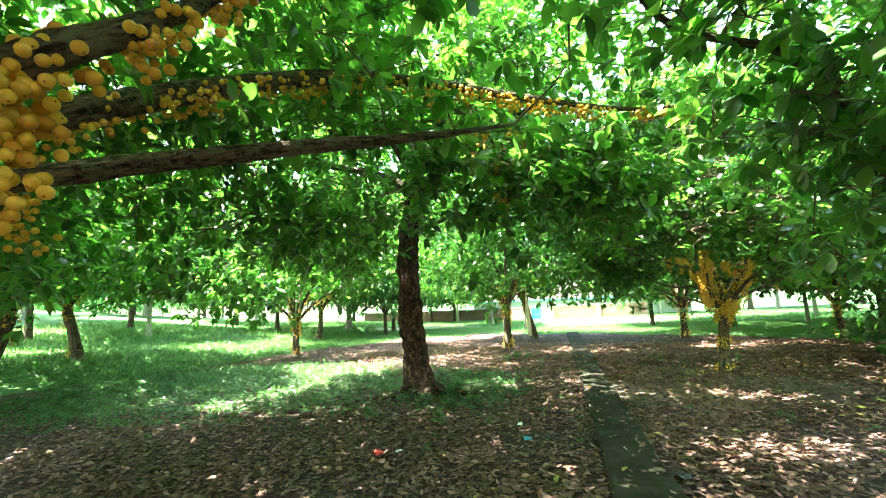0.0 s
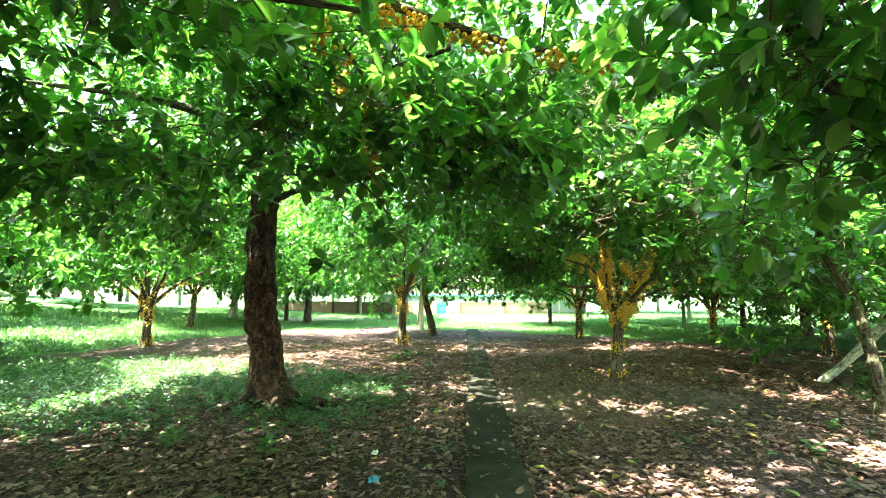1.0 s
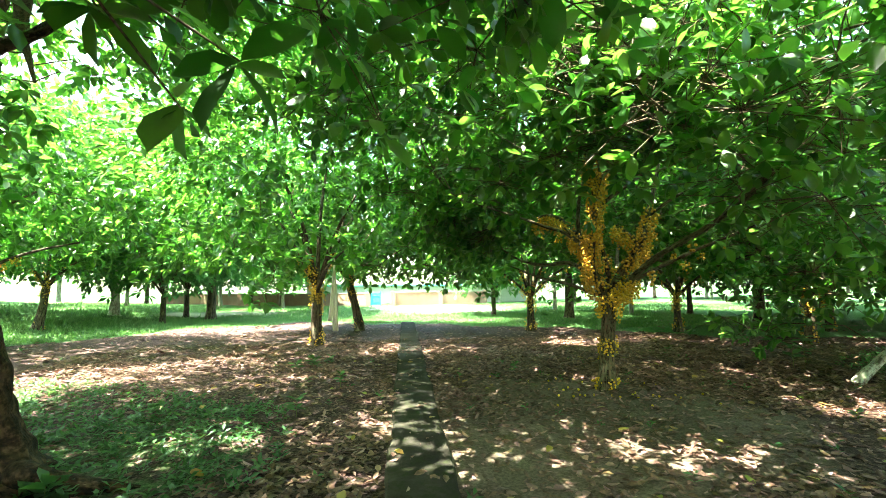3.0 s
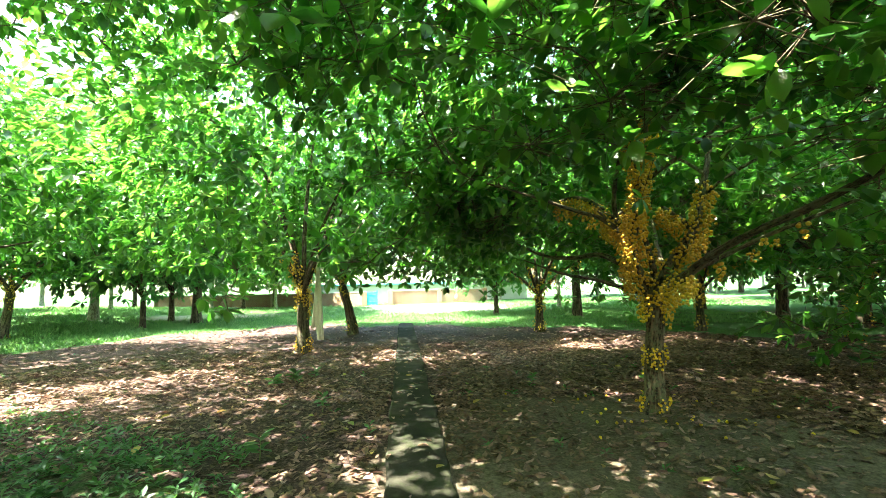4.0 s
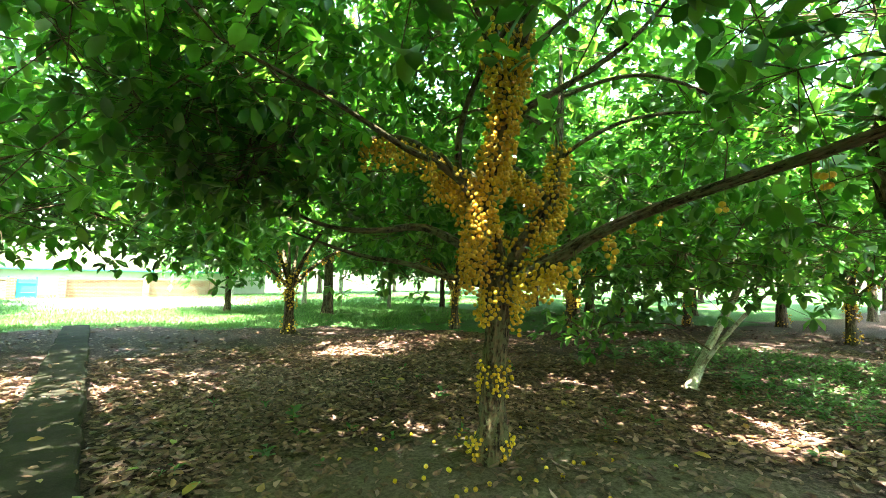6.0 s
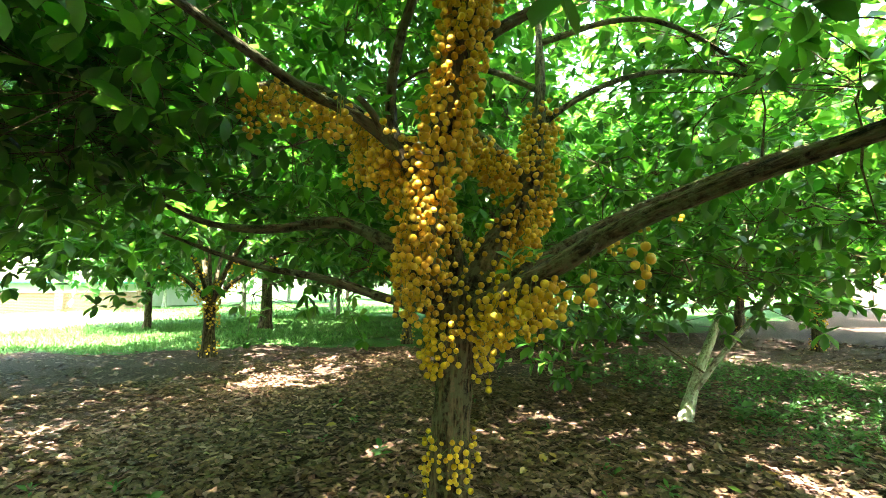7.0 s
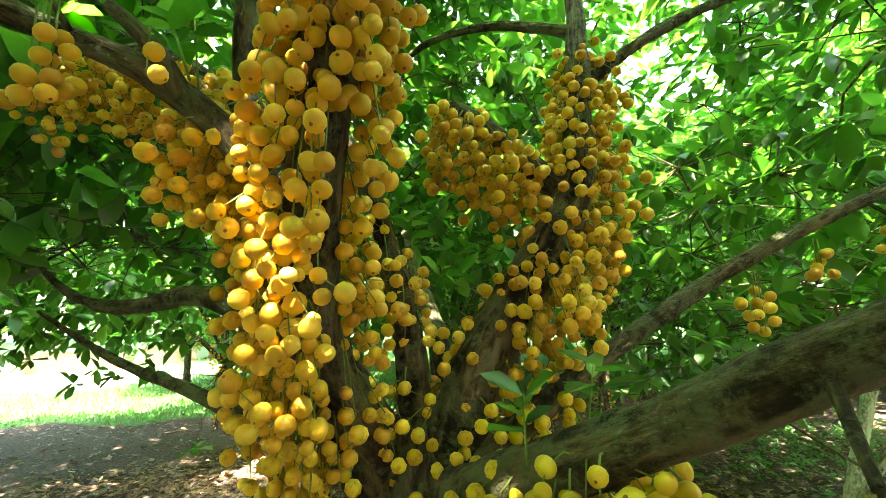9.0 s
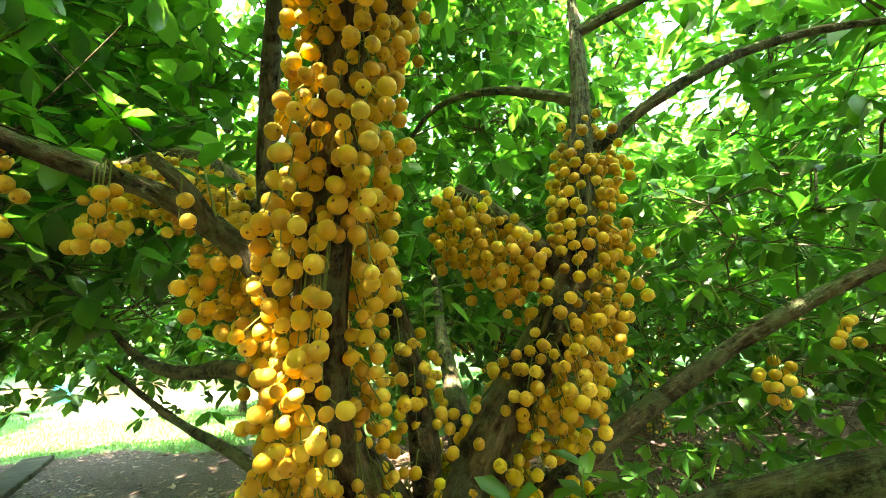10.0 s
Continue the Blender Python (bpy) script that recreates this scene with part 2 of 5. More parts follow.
def joined(pieces):
    """(verts, quads) pieces into one pair."""
    v, f, k = [], [], 0
    for a, b in pieces:
        v.append(a)
        f.append(b + k)
        k += len(a)
    return np.concatenate(v), np.concatenate(f)


def smooth_line(pts, values, rounds=2):
    p = np.column_stack([np.asarray(pts, float), np.asarray(values, float)])
    for _ in range(rounds):
        q = np.empty((2 * len(p) - 2, p.shape[1]))
        q[0::2] = p[:-1] * 0.75 + p[1:] * 0.25
        q[1::2] = p[:-1] * 0.25 + p[1:] * 0.75
        p = np.vstack([p[:1], q, p[-1:]])
    return p[:, :3], p[:, 3]


def unit(a):
    return a / np.maximum(np.linalg.norm(a, axis=-1, keepdims=True), 1e-9)


def tube(pts, radii, sides=8, rounds=2, gnarl=0.0, lobes=0.0, seed=0, lump=3.0):
    """A closed tapering branch along pts. gnarl: share of the radius by which it is uneven; lobes: root swellings at its start."""
    p, r = smooth_line(pts, radii, rounds) if rounds else (np.asarray(pts, float), np.asarray(radii, float))
    t = unit(np.gradient(p, axis=0))
    a = np.cross(t[0], (0.31, 0.95, 0.05) if abs(t[0][2]) > 0.7 else (0, 0, 1.0))
    rings = []
    ang = np.linspace(0, 2 * np.pi, sides, endpoint=False)
    n = len(p)
    for i in range(n):
        a = unit(a - t[i] * np.dot(a, t[i]))
        b = np.cross(t[i], a)
        rad = np.full(sides, r[i])
        if gnarl or lobes:
            for k in range(sides):
                c = p[i] + r[i] * (math.cos(ang[k]) * a + math.sin(ang[k]) * b)
                s = c * lump / max(0.08, r.max()) * 0.3
                rad[k] *= 1 + gnarl * (noise.noise(Vector(s) + Vector((seed, 0, 0))) + 0.6 * noise.noise(Vector(s * 2.7)))
                if lobes:
                    near = max(0.0, 1 - i / (n * 0.3))
                    rad[k] *= 1 + lobes * near * near * (0.5 + 0.5 * math.cos(5 * ang[k] + seed))
        rings.append(p[i] + np.cos(ang)[:, None] * rad[:, None] * a + np.sin(ang)[:, None] * rad[:, None] * b)
    v = np.concatenate(rings + [p[:1], p[-1:]])
    i, k = np.meshgrid(np.arange(n - 1), np.arange(sides), indexing="ij")
    k2 = (k + 1) % sides
    q = np.stack([i * sides + k, i * sides + k2, (i + 1) * sides + k2, (i + 1) * sides + k], -1).reshape(-1, 4)
    ks = np.arange(sides)
    e = n * sides
    cap0 = np.stack([(ks + 1) % sides, ks, np.full(sides, e), np.full(sides, e)], 1)
    cap1 = np.stack([(n - 1) * sides + ks, (n - 1) * sides + (ks + 1) % sides, np.full(sides, e + 1), np.full(sides, e + 1)], 1)
    caps = np.concatenate([cap0, cap1])[:, :3]
    return v, q, caps


def tube_mesh(name, pts, radii, mat, **kw):
    v, q, c = tube(pts, radii, **kw)
    me = mesh_of(name, v, [q, c], mat)
    # lengthwise coordinates for the bark's grain
    k = kw.get("sides", 8)
    n = (len(v) - 2) // k
    mid = v[:-2].reshape(n, k, 3)
    axis = mid.mean(1)
    run = np.concatenate([[0], np.cumsum(np.linalg.norm(np.diff(axis, axis=0), axis=1))])
    ang = np.linspace(0, 2 * np.pi, k, endpoint=False)
    r = float(np.mean(radii))
    g = np.zeros((len(v), 3), np.float32)
    g[:-2, 0] = np.tile(np.cos(ang) * r, n) + axis[0][0]
    g[:-2, 1] = np.tile(np.sin(ang) * r, n) + axis[0][1]
    g[:-2, 2] = np.repeat(run, k)
    at = me.attributes.new("grain", "FLOAT_VECTOR", "POINT")
    at.data.foreach_set("vector", g.ravel())
    return me


LEAF_FULL = np.array([(0, 0, 0), (0.45, 0, -0.01), (0.75, 0, -0.05), (1, 0, -0.13), (0.18, 0.48, 0.02), (0.45, 0.92, 0.03), (0.77, 0.78, 0.0), (0.18, -0.48, 0.02), (0.45, -0.92, 0.03), (0.77, -0.78, 0.0)])
FULL_TRI = np.array([(0, 1, 4), (4, 1, 5), (2, 3, 6), (0, 7, 1), (7, 8, 1), (2, 9, 3)])
FULL_QUAD = np.array([(1, 2, 6, 5), (1, 8, 9, 2)])
LEAF_HALF = np.array([(0, 0, 0), (0.27, 0.70, 0.05), (0.67, 0.88, 0.02), (1, 0, -0.14), (0.67, -0.88, 0.02), (0.27, -0.70, 0.05)])
HALF_QUAD = np.array([(0, 3, 2, 1), (0, 5, 4, 3)])
LEAF_SLIM = np.array([(0, 0, 0), (0.55, 0.8, 0.03), (1, 0, -0.12), (0.55, -0.8, 0.03)])
SLIM_TRI = np.array([(0, 2, 1), (0, 3, 2)])


def leaf_arrays(p, d, up, size, full=True, width=0.27):
    """Corners and faces of many leaves: foot p, way d and size of each; up: the way that its upper face looks."""
    d = unit(d)
    s = unit(np.cross(up, d))
    nrm = np.cross(d, s)
    t = (LEAF_SLIM, LEAF_HALF, LEAF_FULL)[int(full)]
    size = np.asarray(size).reshape(-1, 1, 1)
    w = np.asarray(width).reshape(-1, 1, 1) if np.ndim(width) else width
    v = p[:, None] + size * (t[None, :, :1] * d[:, None] + w * t[None, :, 1:2] * s[:, None] + t[None, :, 2:] * nrm[:, None])
    k = (np.arange(len(p)) * len(t))[:, None, None]
    if full == 2:
        faces = [(FULL_TRI[None] + k).reshape(-1, 3), (FULL_QUAD[None] + k).reshape(-1, 4)]
    elif full:
        faces = [(HALF_QUAD[None] + k).reshape(-1, 4)]
    else:
        faces = [(SLIM_TRI[None] + k).reshape(-1, 3)]
    return v.reshape(-1, 3), faces


def leaf_mesh(name, p, d, up, size, mat, full=True, width=0.27):
    v, faces = leaf_arrays(p, d, up, size, full, width)
    return mesh_of(name, v, faces, mat)


def whorls(rng, c, way, n, size, droop=0.30):
    """Leaves set round the ends c of twigs that point along way: foot, direction, upper side and size of each."""
    m = len(c)
    way = unit(way)
    side = unit(np.cross(way, rng.normal(size=(m, 3))))
    other = np.cross(way, side)
    k = np.arange(n)[None, :]
    ang = k * 2.4 + rng.uniform(0, 6.28, (m, 1)) + rng.normal(0, 0.25, (m, n))
    radial = np.cos(ang)[..., None] * side[:, None] + np.sin(ang)[..., None] * other[:, None]
    open_ = rng.uniform(0.55, 1.15, (m, n, 1))
    d = way[:, None] * rng.uniform(0.15, 0.75, (m, n, 1)) + radial * open_ + np.array((0, 0, -1)) * rng.uniform(0, 2 * droop, (m, n, 1))
    p = c[:, None] - way[:, None] * (k[..., None] * 0.012)
    up = np.array((0, 0, 1.0)) + rng.normal(0, 0.32, (m, n, 3)) + way[:, None] * 0.2
    s = size * rng.uniform(0.65, 1.25, (m, n))
    return p.reshape(-1, 3), d.reshape(-1, 3), up.reshape(-1, 3), s.reshape(-1)


def crown_clumps(rng, n, radius, low, top, hollow=0.5, centre=(0, 0)):
    """Places of leaf clumps in an uneven dome that is open below and thin inside."""
    out = []
    ph = rng.uniform(0, 6.28, 3)
    while len(out) < n:
        th = rng.uniform(0, 2 * np.pi)
        h = rng.uniform(0, 1) ** 1.15
        edge = radius * (1 + 0.12 * math.sin(3 * th + ph[0]) + 0.08 * math.sin(5 * th + ph[1]))
        if h < 0.22:
            rm = edge * (0.80 + 0.9 * h)
        else:
            rm = edge * math.sqrt(max(0.0, 1 - ((h - 0.22) / 0.80) ** 2))
        r = rm * (1 - hollow * rng.uniform(0, 1) ** 1.7)
        z = low + (top - low) * h + 0.25 * math.sin(4 * th + ph[2]) * (1 - h) + (1 - r / radius) * 0.55 * (1 - h)
        x, y = centre[0] + r * math.cos(th), centre[1] + r * math.sin(th)
        if noise.noise(Vector((x * 0.9, y * 0.9, z * 0.9 + ph[0]))) < -0.30:
            continue
        out.append((x, y, z))
    return np.array(out)


def crown_shell(rng, n, radius, low, top, size, centre=(0, 0), above=0.25, mat=None, base=None):
    """The outermost leaves of a crown, laid loosely over its dome."""
    ph = rng.uniform(0, 6.28, 3)
    m = int(n * 1.5)
    th = rng.uniform(0, 2 * np.pi, m)
    h = above + (1 - above) * (1 - rng.uniform(0, 1, m) ** 0.75)
    edge = radius * (1 + 0.12 * np.sin(3 * th + ph[0]) + 0.08 * np.sin(5 * th + ph[1])) * (1 - 0.30 * rng.uniform(0, 1, m) ** 2)
    r = edge * np.sqrt(np.maximum(0, 1 - ((h - 0.2) / 0.81).clip(0, 1) ** 2))
    p = np.stack([centre[0] + r * np.cos(th), centre[1] + r * np.sin(th), low + (top - low) * h + rng.normal(0, 0.18, m)], 1)
    keep = np.array([noise.noise(Vector(q * 2.2) + Vector((ph[2], 0, 0))) for q in p]) > -0.22
    if base is not None:
        keep &= ~under_gap(p + base)
    p, th = p[keep][:n], th[keep][:n]
    m = len(p)
    d = np.stack([np.cos(th), np.sin(th), np.full(m, -0.25)], 1) + rng.normal(0, 0.6, (m, 3))
    up = np.array((0, 0, 1.0)) + rng.normal(0, 0.4, (m, 3))
    return leaf_mesh("crown_top", p, d, up, size * rng.uniform(0.7, 1.25, m), mat or LEAF, False, width=0.27)


def added_leaves(rng, n, xs, ys, zs, size, base=None):
    """Loose leaves added over one stretch of a crown, to shade what lies below or fill it out."""
    m = n
    p = np.stack([rng.uniform(*xs, m), rng.uniform(*ys, m), rng.uniform(*zs, m)], 1)
    if base is not None:
        p = p[~under_gap(p + base)]
        m = len(p)
    up = np.array((0, 0, 1.0)) + rng.normal(0, 0.4, (m, 3))
    return leaf_mesh("crown_top", p, rng.normal(0, 1, (m, 3)) * np.array((1, 1, 0.35)), up, size * rng.uniform(0.7, 1.25, m), LEAF, False, width=0.27)


# stretches of the way: place and reach
BESIDE_WAY = ((2.4, 0.2, 1.8, 2.9), (3.1, 2.6, 1.8, 2.7), (3.4, 5.3, 1.8, 2.7), (4.2, 7.6, 1.8, 2.7), (6.1, 9.0, 2.0, 3.3))


# gaps in the crowns through which the sun comes: the place on the earth below, its reach, and how low the gap goes
SUN_PLACES = ((7.8, 5.4, 0.8, 0.6, 0.0), (9.1, 8.3, 0.65, 0.35, 0.0), (7.0, 7.6, 1.3, 0.8, 4.2))


def under_gap(p):
    """Whether leaves at p stand in one of the gaps of the crowns."""
    k = p[:, 2] / math.tan(radians(SUN_UP))
    q = p[:, :2] - k[:, None] * unit(np.array(SUN_FROM, float))
    uneven = 0.75 * np.sin(q[:, 0] * 8.3 + 1) * np.sin(q[:, 1] * 9.7) + 0.5 * np.sin(q[:, 0] * 17 + q[:, 1] * 13)
    return np.any([((q[:, 0] - x) / rx) ** 2 + ((q[:, 1] - y) / ry) ** 2 + uneven < np.where(p[:, 2] > low, 1.0, 0.0) for x, y, rx, ry, low in SUN_PLACES], axis=0)


def crown_parts(rng, clumps, limbs, hub, each, leaves, size, full=True, spread=0.34, mat=None, leaf_mat=None, fine=True, base=None):
    """The leaf mesh and the twig mesh of a crown. limbs: points on the limbs from which twigs may start."""
    m = len(clumps)
    away = clumps - np.asarray(hub)
    out = unit(away * np.array((1, 1, 0.35)))
    c = np.repeat(clumps, each, 0) + rng.normal(0, spread, (m * each, 3)) * np.array((1, 1, 0.62))
    way = np.repeat(out, each, 0) * 0.8 + rng.normal(0, 0.5, (m * each, 3)) + np.array((0, 0, 0.12))
    p, d, up, s = whorls(rng, c, way, leaves, size)
    if base is None:
        crown = leaf_mesh("crown", p, d, up, s, leaf_mat or LEAF, full)
    else:
        clear = ~under_gap(p + base)
        p, d, up, s = p[clear], d[clear], up[clear], s[clear]
        # leaves beside the way have their full outline
        k = np.min([np.linalg.norm(p + base - np.array(q[:3]), axis=1) - q[3] for q in BESIDE_WAY], axis=0) < 0
        v0, f0 = leaf_arrays(p[~k], d[~k], up[~k], s[~k], full)
        v1, f1 = leaf_arrays(p[k], d[k], up[k], s[k], 2)
        crown = mesh_of("crown", np.concatenate([v0, v1]), f0 + [f + len(v0) for f in f1], leaf_mat or LEAF)
    # each clump grows from the nearest limb or clump already joined
    limbs = np.asarray(limbs, float)
    reach = np.array([np.min(np.linalg.norm(limbs - q, axis=1)) for q in clumps])
    nodes = limbs.copy()
    pieces = []
    for i in np.argsort(reach):
        b = clumps[i]
        dist = np.linalg.norm(nodes - b, axis=1) + 0.8 * np.maximum(0, nodes[:, 2] - b[2] - 0.2)
        a = nodes[int(np.argmin(dist))]
        nodes = np.vstack([nodes, b[None], ((a + b) / 2)[None]])
        gap = np.linalg.norm(b - a)
        mid = (a + b) / 2 + np.array((0, 0, 0.10 * gap)) + rng.normal(0, 0.06 * gap, 3)
        r0 = 0.005 + 0.008 * gap
        v, q, _ = tube([a, mid, b], [r0, r0 * 0.75, 0.005], 4 if fine else 3, 0)
        if (fine or i % 3 == 0) and gap < 1.15:
            pieces.append((v, q))
        if fine:
            for j in range(each):
                e = c[i * each + j]
                v, q, _ = tube([b, e], [0.005, 0.003], 3, 0)
                pieces.append((v, q))
    v, q = joined(pieces)
    return crown, mesh_of("twig_work", v, [q], mat or TWIG)


# ---- fruit ----
def ball(segments, rings):
    """A slightly flattened fruit of diameter 1 with a small scar at its lower end."""
    v, f, slot = [], [], []
    for i in range(rings + 1):
        th = math.pi if i == rings else (math.pi - 0.17) * i / (rings - 1)
        for k in range(segments):
            ph = 2 * math.pi * k / segments
            dent = 1 - 0.05 * math.exp(-((th / 0.35) ** 2))
            v.append((0.5 * math.sin(th) * math.cos(ph), 0.5 * math.sin(th) * math.sin(ph), 0.462 * math.cos(th) * dent))
    for i in range(rings):
        for k in range(segments):
            k2 = (k + 1) % segments
            f.append((i * segments + k, (i + 1) * segments + k, (i + 1) * segments + k2, i * segments + k2))
            slot.append(1 if i == rings - 1 else 0)
    return np.array(v), np.array(f), np.array(slot)


BALL_FINE, BALL_MID, BALL_FAR = ball(12, 8), ball(8, 5), ball(5, 3)


def fruit_mass(name, centres, sizes, shape, mat, rng, scar=True):
    """Many fruits in one mesh, each turned its own way."""
    bv, bf, bs = shape
    n = len(centres)
    tilt = rng.normal(0, 0.75, (n, 2))
    cx, sx, cy, sy = np.cos(tilt[:, 0]), np.sin(tilt[:, 0]), np.cos(tilt[:, 1]), np.sin(tilt[:, 1])
    x = bv[None, :, 0] * cy[:, None] + bv[None, :, 2] * sy[:, None]
    z = -bv[None, :, 0] * sy[:, None] + bv[None, :, 2] * cy[:, None]
    y = bv[None, :, 1] * cx[:, None] - z * sx[:, None]
    z = bv[None, :, 1] * sx[:, None] + z * cx[:, None]
    v = centres[:, None] + np.stack([x, y, z], -1) * np.asarray(sizes)[:, None, None]
    f = (bf[None] + (np.arange(n) * len(bv))[:, None, None]).reshape(-1, 4)
    return mesh_of(name, v.reshape(-1, 3), [f], [mat, SCAR] if scar else [mat], slots=np.tile(bs if scar else bs * 0, n))


def packed(rng, starts, size, gap=0.80, drop=(0.05, 0.3), swing=0.03, thick=0.3, cell=None):
    """Fruit along strings that hang from starts, none closer than gap diameters to another. Returns centres and the strings kept."""
    kept, strings = [], []
    cell = {} if cell is None else cell

    def free(p):
        key = tuple((p // size).astype(int))
        for a in (-1, 0, 1):
            for b in (-1, 0, 1):
                for c in (-1, 0, 1):
                    for q in cell.get((key[0] + a, key[1] + b, key[2] + c), ()):
                        if np.linalg.norm(p - q) < gap * size:
                            return False
        cell.setdefault(key, []).append(p)
        return True

    for st in starts:
        s, out = np.asarray(st[0], float), np.asarray(st[1], float)
        length = rng.uniform(*drop)
        off = size * (0.45 + thick * rng.uniform(0, 1) ** 1.3)
        line = [s]
        n = max(1, int(length / (size * 0.55)))
        for k in range(n):
            u = (k + 1) / n
            q = s + out * (off * min(1, 2 * u) + 0.2 * size) + np.array((0, 0, -length * u)) + rng.normal(0, swing, 3) * np.array((1, 1, 0.4))
            if free(q):
                kept.append(q)
                line.append(q)
        if len(line) > 1:
            strings.append(line)
    return np.array(kept), strings


def along(rng, axis, radii, z_range, n, avoid=None, gaps=-0.12):
    """Starting points of strings on a branch: place on its skin, and the way outwards."""
    p, r = smooth_line(axis, radii, 2)
    lo, hi = z_range
    ok = [i for i in range(len(p) - 1) if lo <= (p[i][2] + p[i + 1][2]) / 2 <= hi]
    out = []
    for _ in range(n):
        i = ok[rng.integers(len(ok))]
        u = rng.uniform()
        c, rad = p[i] * (1 - u) + p[i + 1] * u, r[i]
        a = rng.uniform(0, 2 * np.pi)
        o = np.array((math.cos(a), math.sin(a), 0.0))
        if avoid and avoid(c, a):
            continue
        if noise.noise(Vector(c * 6.0) + Vector((2.0 * math.cos(a), 2.0 * math.sin(a), 5.0))) < gaps:
            continue
        out.append((c + o * rad * 0.9, o))
    return out


def stalk_mesh(strings, every=1):
    pieces = []
    for line in strings[::every]:
        pts = [line[0], line[0] + (line[1] - line[0]) * 0.35 + np.array((0, 0, 0.01))] + line[1:]
        pts = np.array(pts)
        v, q, _ = tube(pts, np.linspace(0.0022, 0.0012, len(pts)), 4, 0)
        pieces.append((v, q))
    v, q = joined(pieces)
    return mesh_of("stalk_work", v, [q], STALK)


# ---- the lie of the land ----
def smoothstep(a, b, x):
    u = np.clip((x - a) / (b - a), 0, 1)
    return u * u * (3 - 2 * u)


def path_mid(y):
    return 3.28 + (y - 3.4) * 0.0965


def land(x, y):
    """Height of the ground: nearly level, rising past the old tree's side."""
    x, y = np.asarray(x, float), np.asarray(y, float)
    z = 0.025 * np.sin(x * 0.9 + 1.3) * np.cos(y * 0.7) + 0.015 * np.sin(x * 2.3 + y * 1.9)
    z = z * smoothstep(0.3, 1.2, np.abs(x - path_mid(y)))
    z = z + 0.085 * np.maximum(0, -6.5 - x) * smoothstep(-6.5, -10, x) * smoothstep(60, 30, y)
    off = x - path_mid(y)
    z = z + 0.05 * smoothstep(-0.1, -0.3, off) * smoothstep(-1.4, -0.6, off) * smoothstep(22, 18, y)
    return z - 0.02


def lawn_cover(x, y, weeds=1.0):
    """1 on the lawn and among weeds, 0 on bare earth."""
    x, y = np.asarray(x, float), np.asarray(y, float)
    edge = np.interp(x, [-30, -9, -6.5, -3.2, 0.1, 3, 6, 11, 14, 17, 22, 40], [4, 7, 18, 21.6, 24.6, 23.0, 21.8, 18.6, 15.0, 13.2, 11.5, 8])
    edge = edge + 0.5 * np.sin(x * 1.3) + 0.3 * np.sin(x * 3.1)
    g = smoothstep(-0.5, 0.7, y - edge)
    old = 1 - np.hypot((x + 5.0) / 7.8, (y - 9.0) / 4.6)
    old = np.maximum(old, 1 - np.hypot((x - 1.0) / 1.95, (y - 8.5) / 2.6))
    right = 1 - np.hypot((x - 12.6) / 3.6, (y - 7.5) / 2.5)
    right = np.maximum(right, 1 - np.hypot((x - 18.0) / 8, (y - 10.0) / 2.6))
    return np.clip(np.maximum(g, weeds * np.maximum(smoothstep(0.0, 0.5, old), 0.75 * smoothstep(0.0, 0.5, right))), 0, 1)


def bare_earth(x, y):
    x, y = np.asarray(x, float), np.asarray(y, float)
    d = 1 - np.hypot((x - 5.75) / 2.5, (y - 8.75) / 2.35) + 0.10 * np.sin(x * 3.1 + 1) * np.sin(y * 2.7) + 0.06 * np.sin(x * 7.3) * np.sin(y * 6.1 + 2)
    return smoothstep(0.0, 0.22, d)


# 1 on two pale patches of the far ground, 0 elsewhere
def pale_ground(x, y):
    d = 1 - np.hypot((x - 8.5) / 5.5, (y - 36) / 7.5)
    d = np.maximum(d, 1 - np.hypot((x + 5) / 4.5, (y - 33) / 3.0))
    return smoothstep(0.0, 0.3, d + 0.12 * np.sin(x * 1.9) * np.sin(y * 1.3))


def build_ground():
    near = np.arange(-14, 26.01, 0.2)
    far = np.array([0.35, 0.6, 1, 1.6, 2.4, 3.5, 5, 7, 10, 15, 22, 32, 50, 80, 140, 250])
    steps = np.cumsum(far)
    xs = np.concatenate([near[0] - steps[::-1], near, near[-1] + steps])
    near_y = np.arange(-3, 30.01, 0.2)
    ys = np.concatenate([near_y[0] - steps[::-1], near_y, near_y[-1] + steps])
    gx, gy = np.meshgrid(xs, ys, indexing="ij")
    v = np.stack([gx, gy, land(gx, gy)], -1).reshape(-1, 3)
    ny = len(ys)
    i, k = np.meshgrid(np.arange(len(xs) - 1), np.arange(ny - 1), indexing="ij")
    q = np.stack([i * ny + k, (i + 1) * ny + k, (i + 1) * ny + k + 1, i * ny + k + 1], -1).reshape(-1, 4)
    me = mesh_of("ground", v, [q], EARTH)
    at = me.color_attributes.new("cover", "FLOAT_COLOR", "POINT")
    c = np.zeros((len(v), 4), np.float32)
    c[:, 0] = lawn_cover(v[:, 0], v[:, 1], 0.42)
    c[:, 2] = pale_ground(v[:, 0], v[:, 1])
    c[:, 1] = bare_earth(v[:, 0], v[:, 1])
    c[:, 3] = 1
    at.data.foreach_set("color", c.ravel())
    ob = new("ground", me)
    tagged(ob, "trodden brown orchard earth with leaf mould and lawn", "ground", kind="structure")


build_ground()


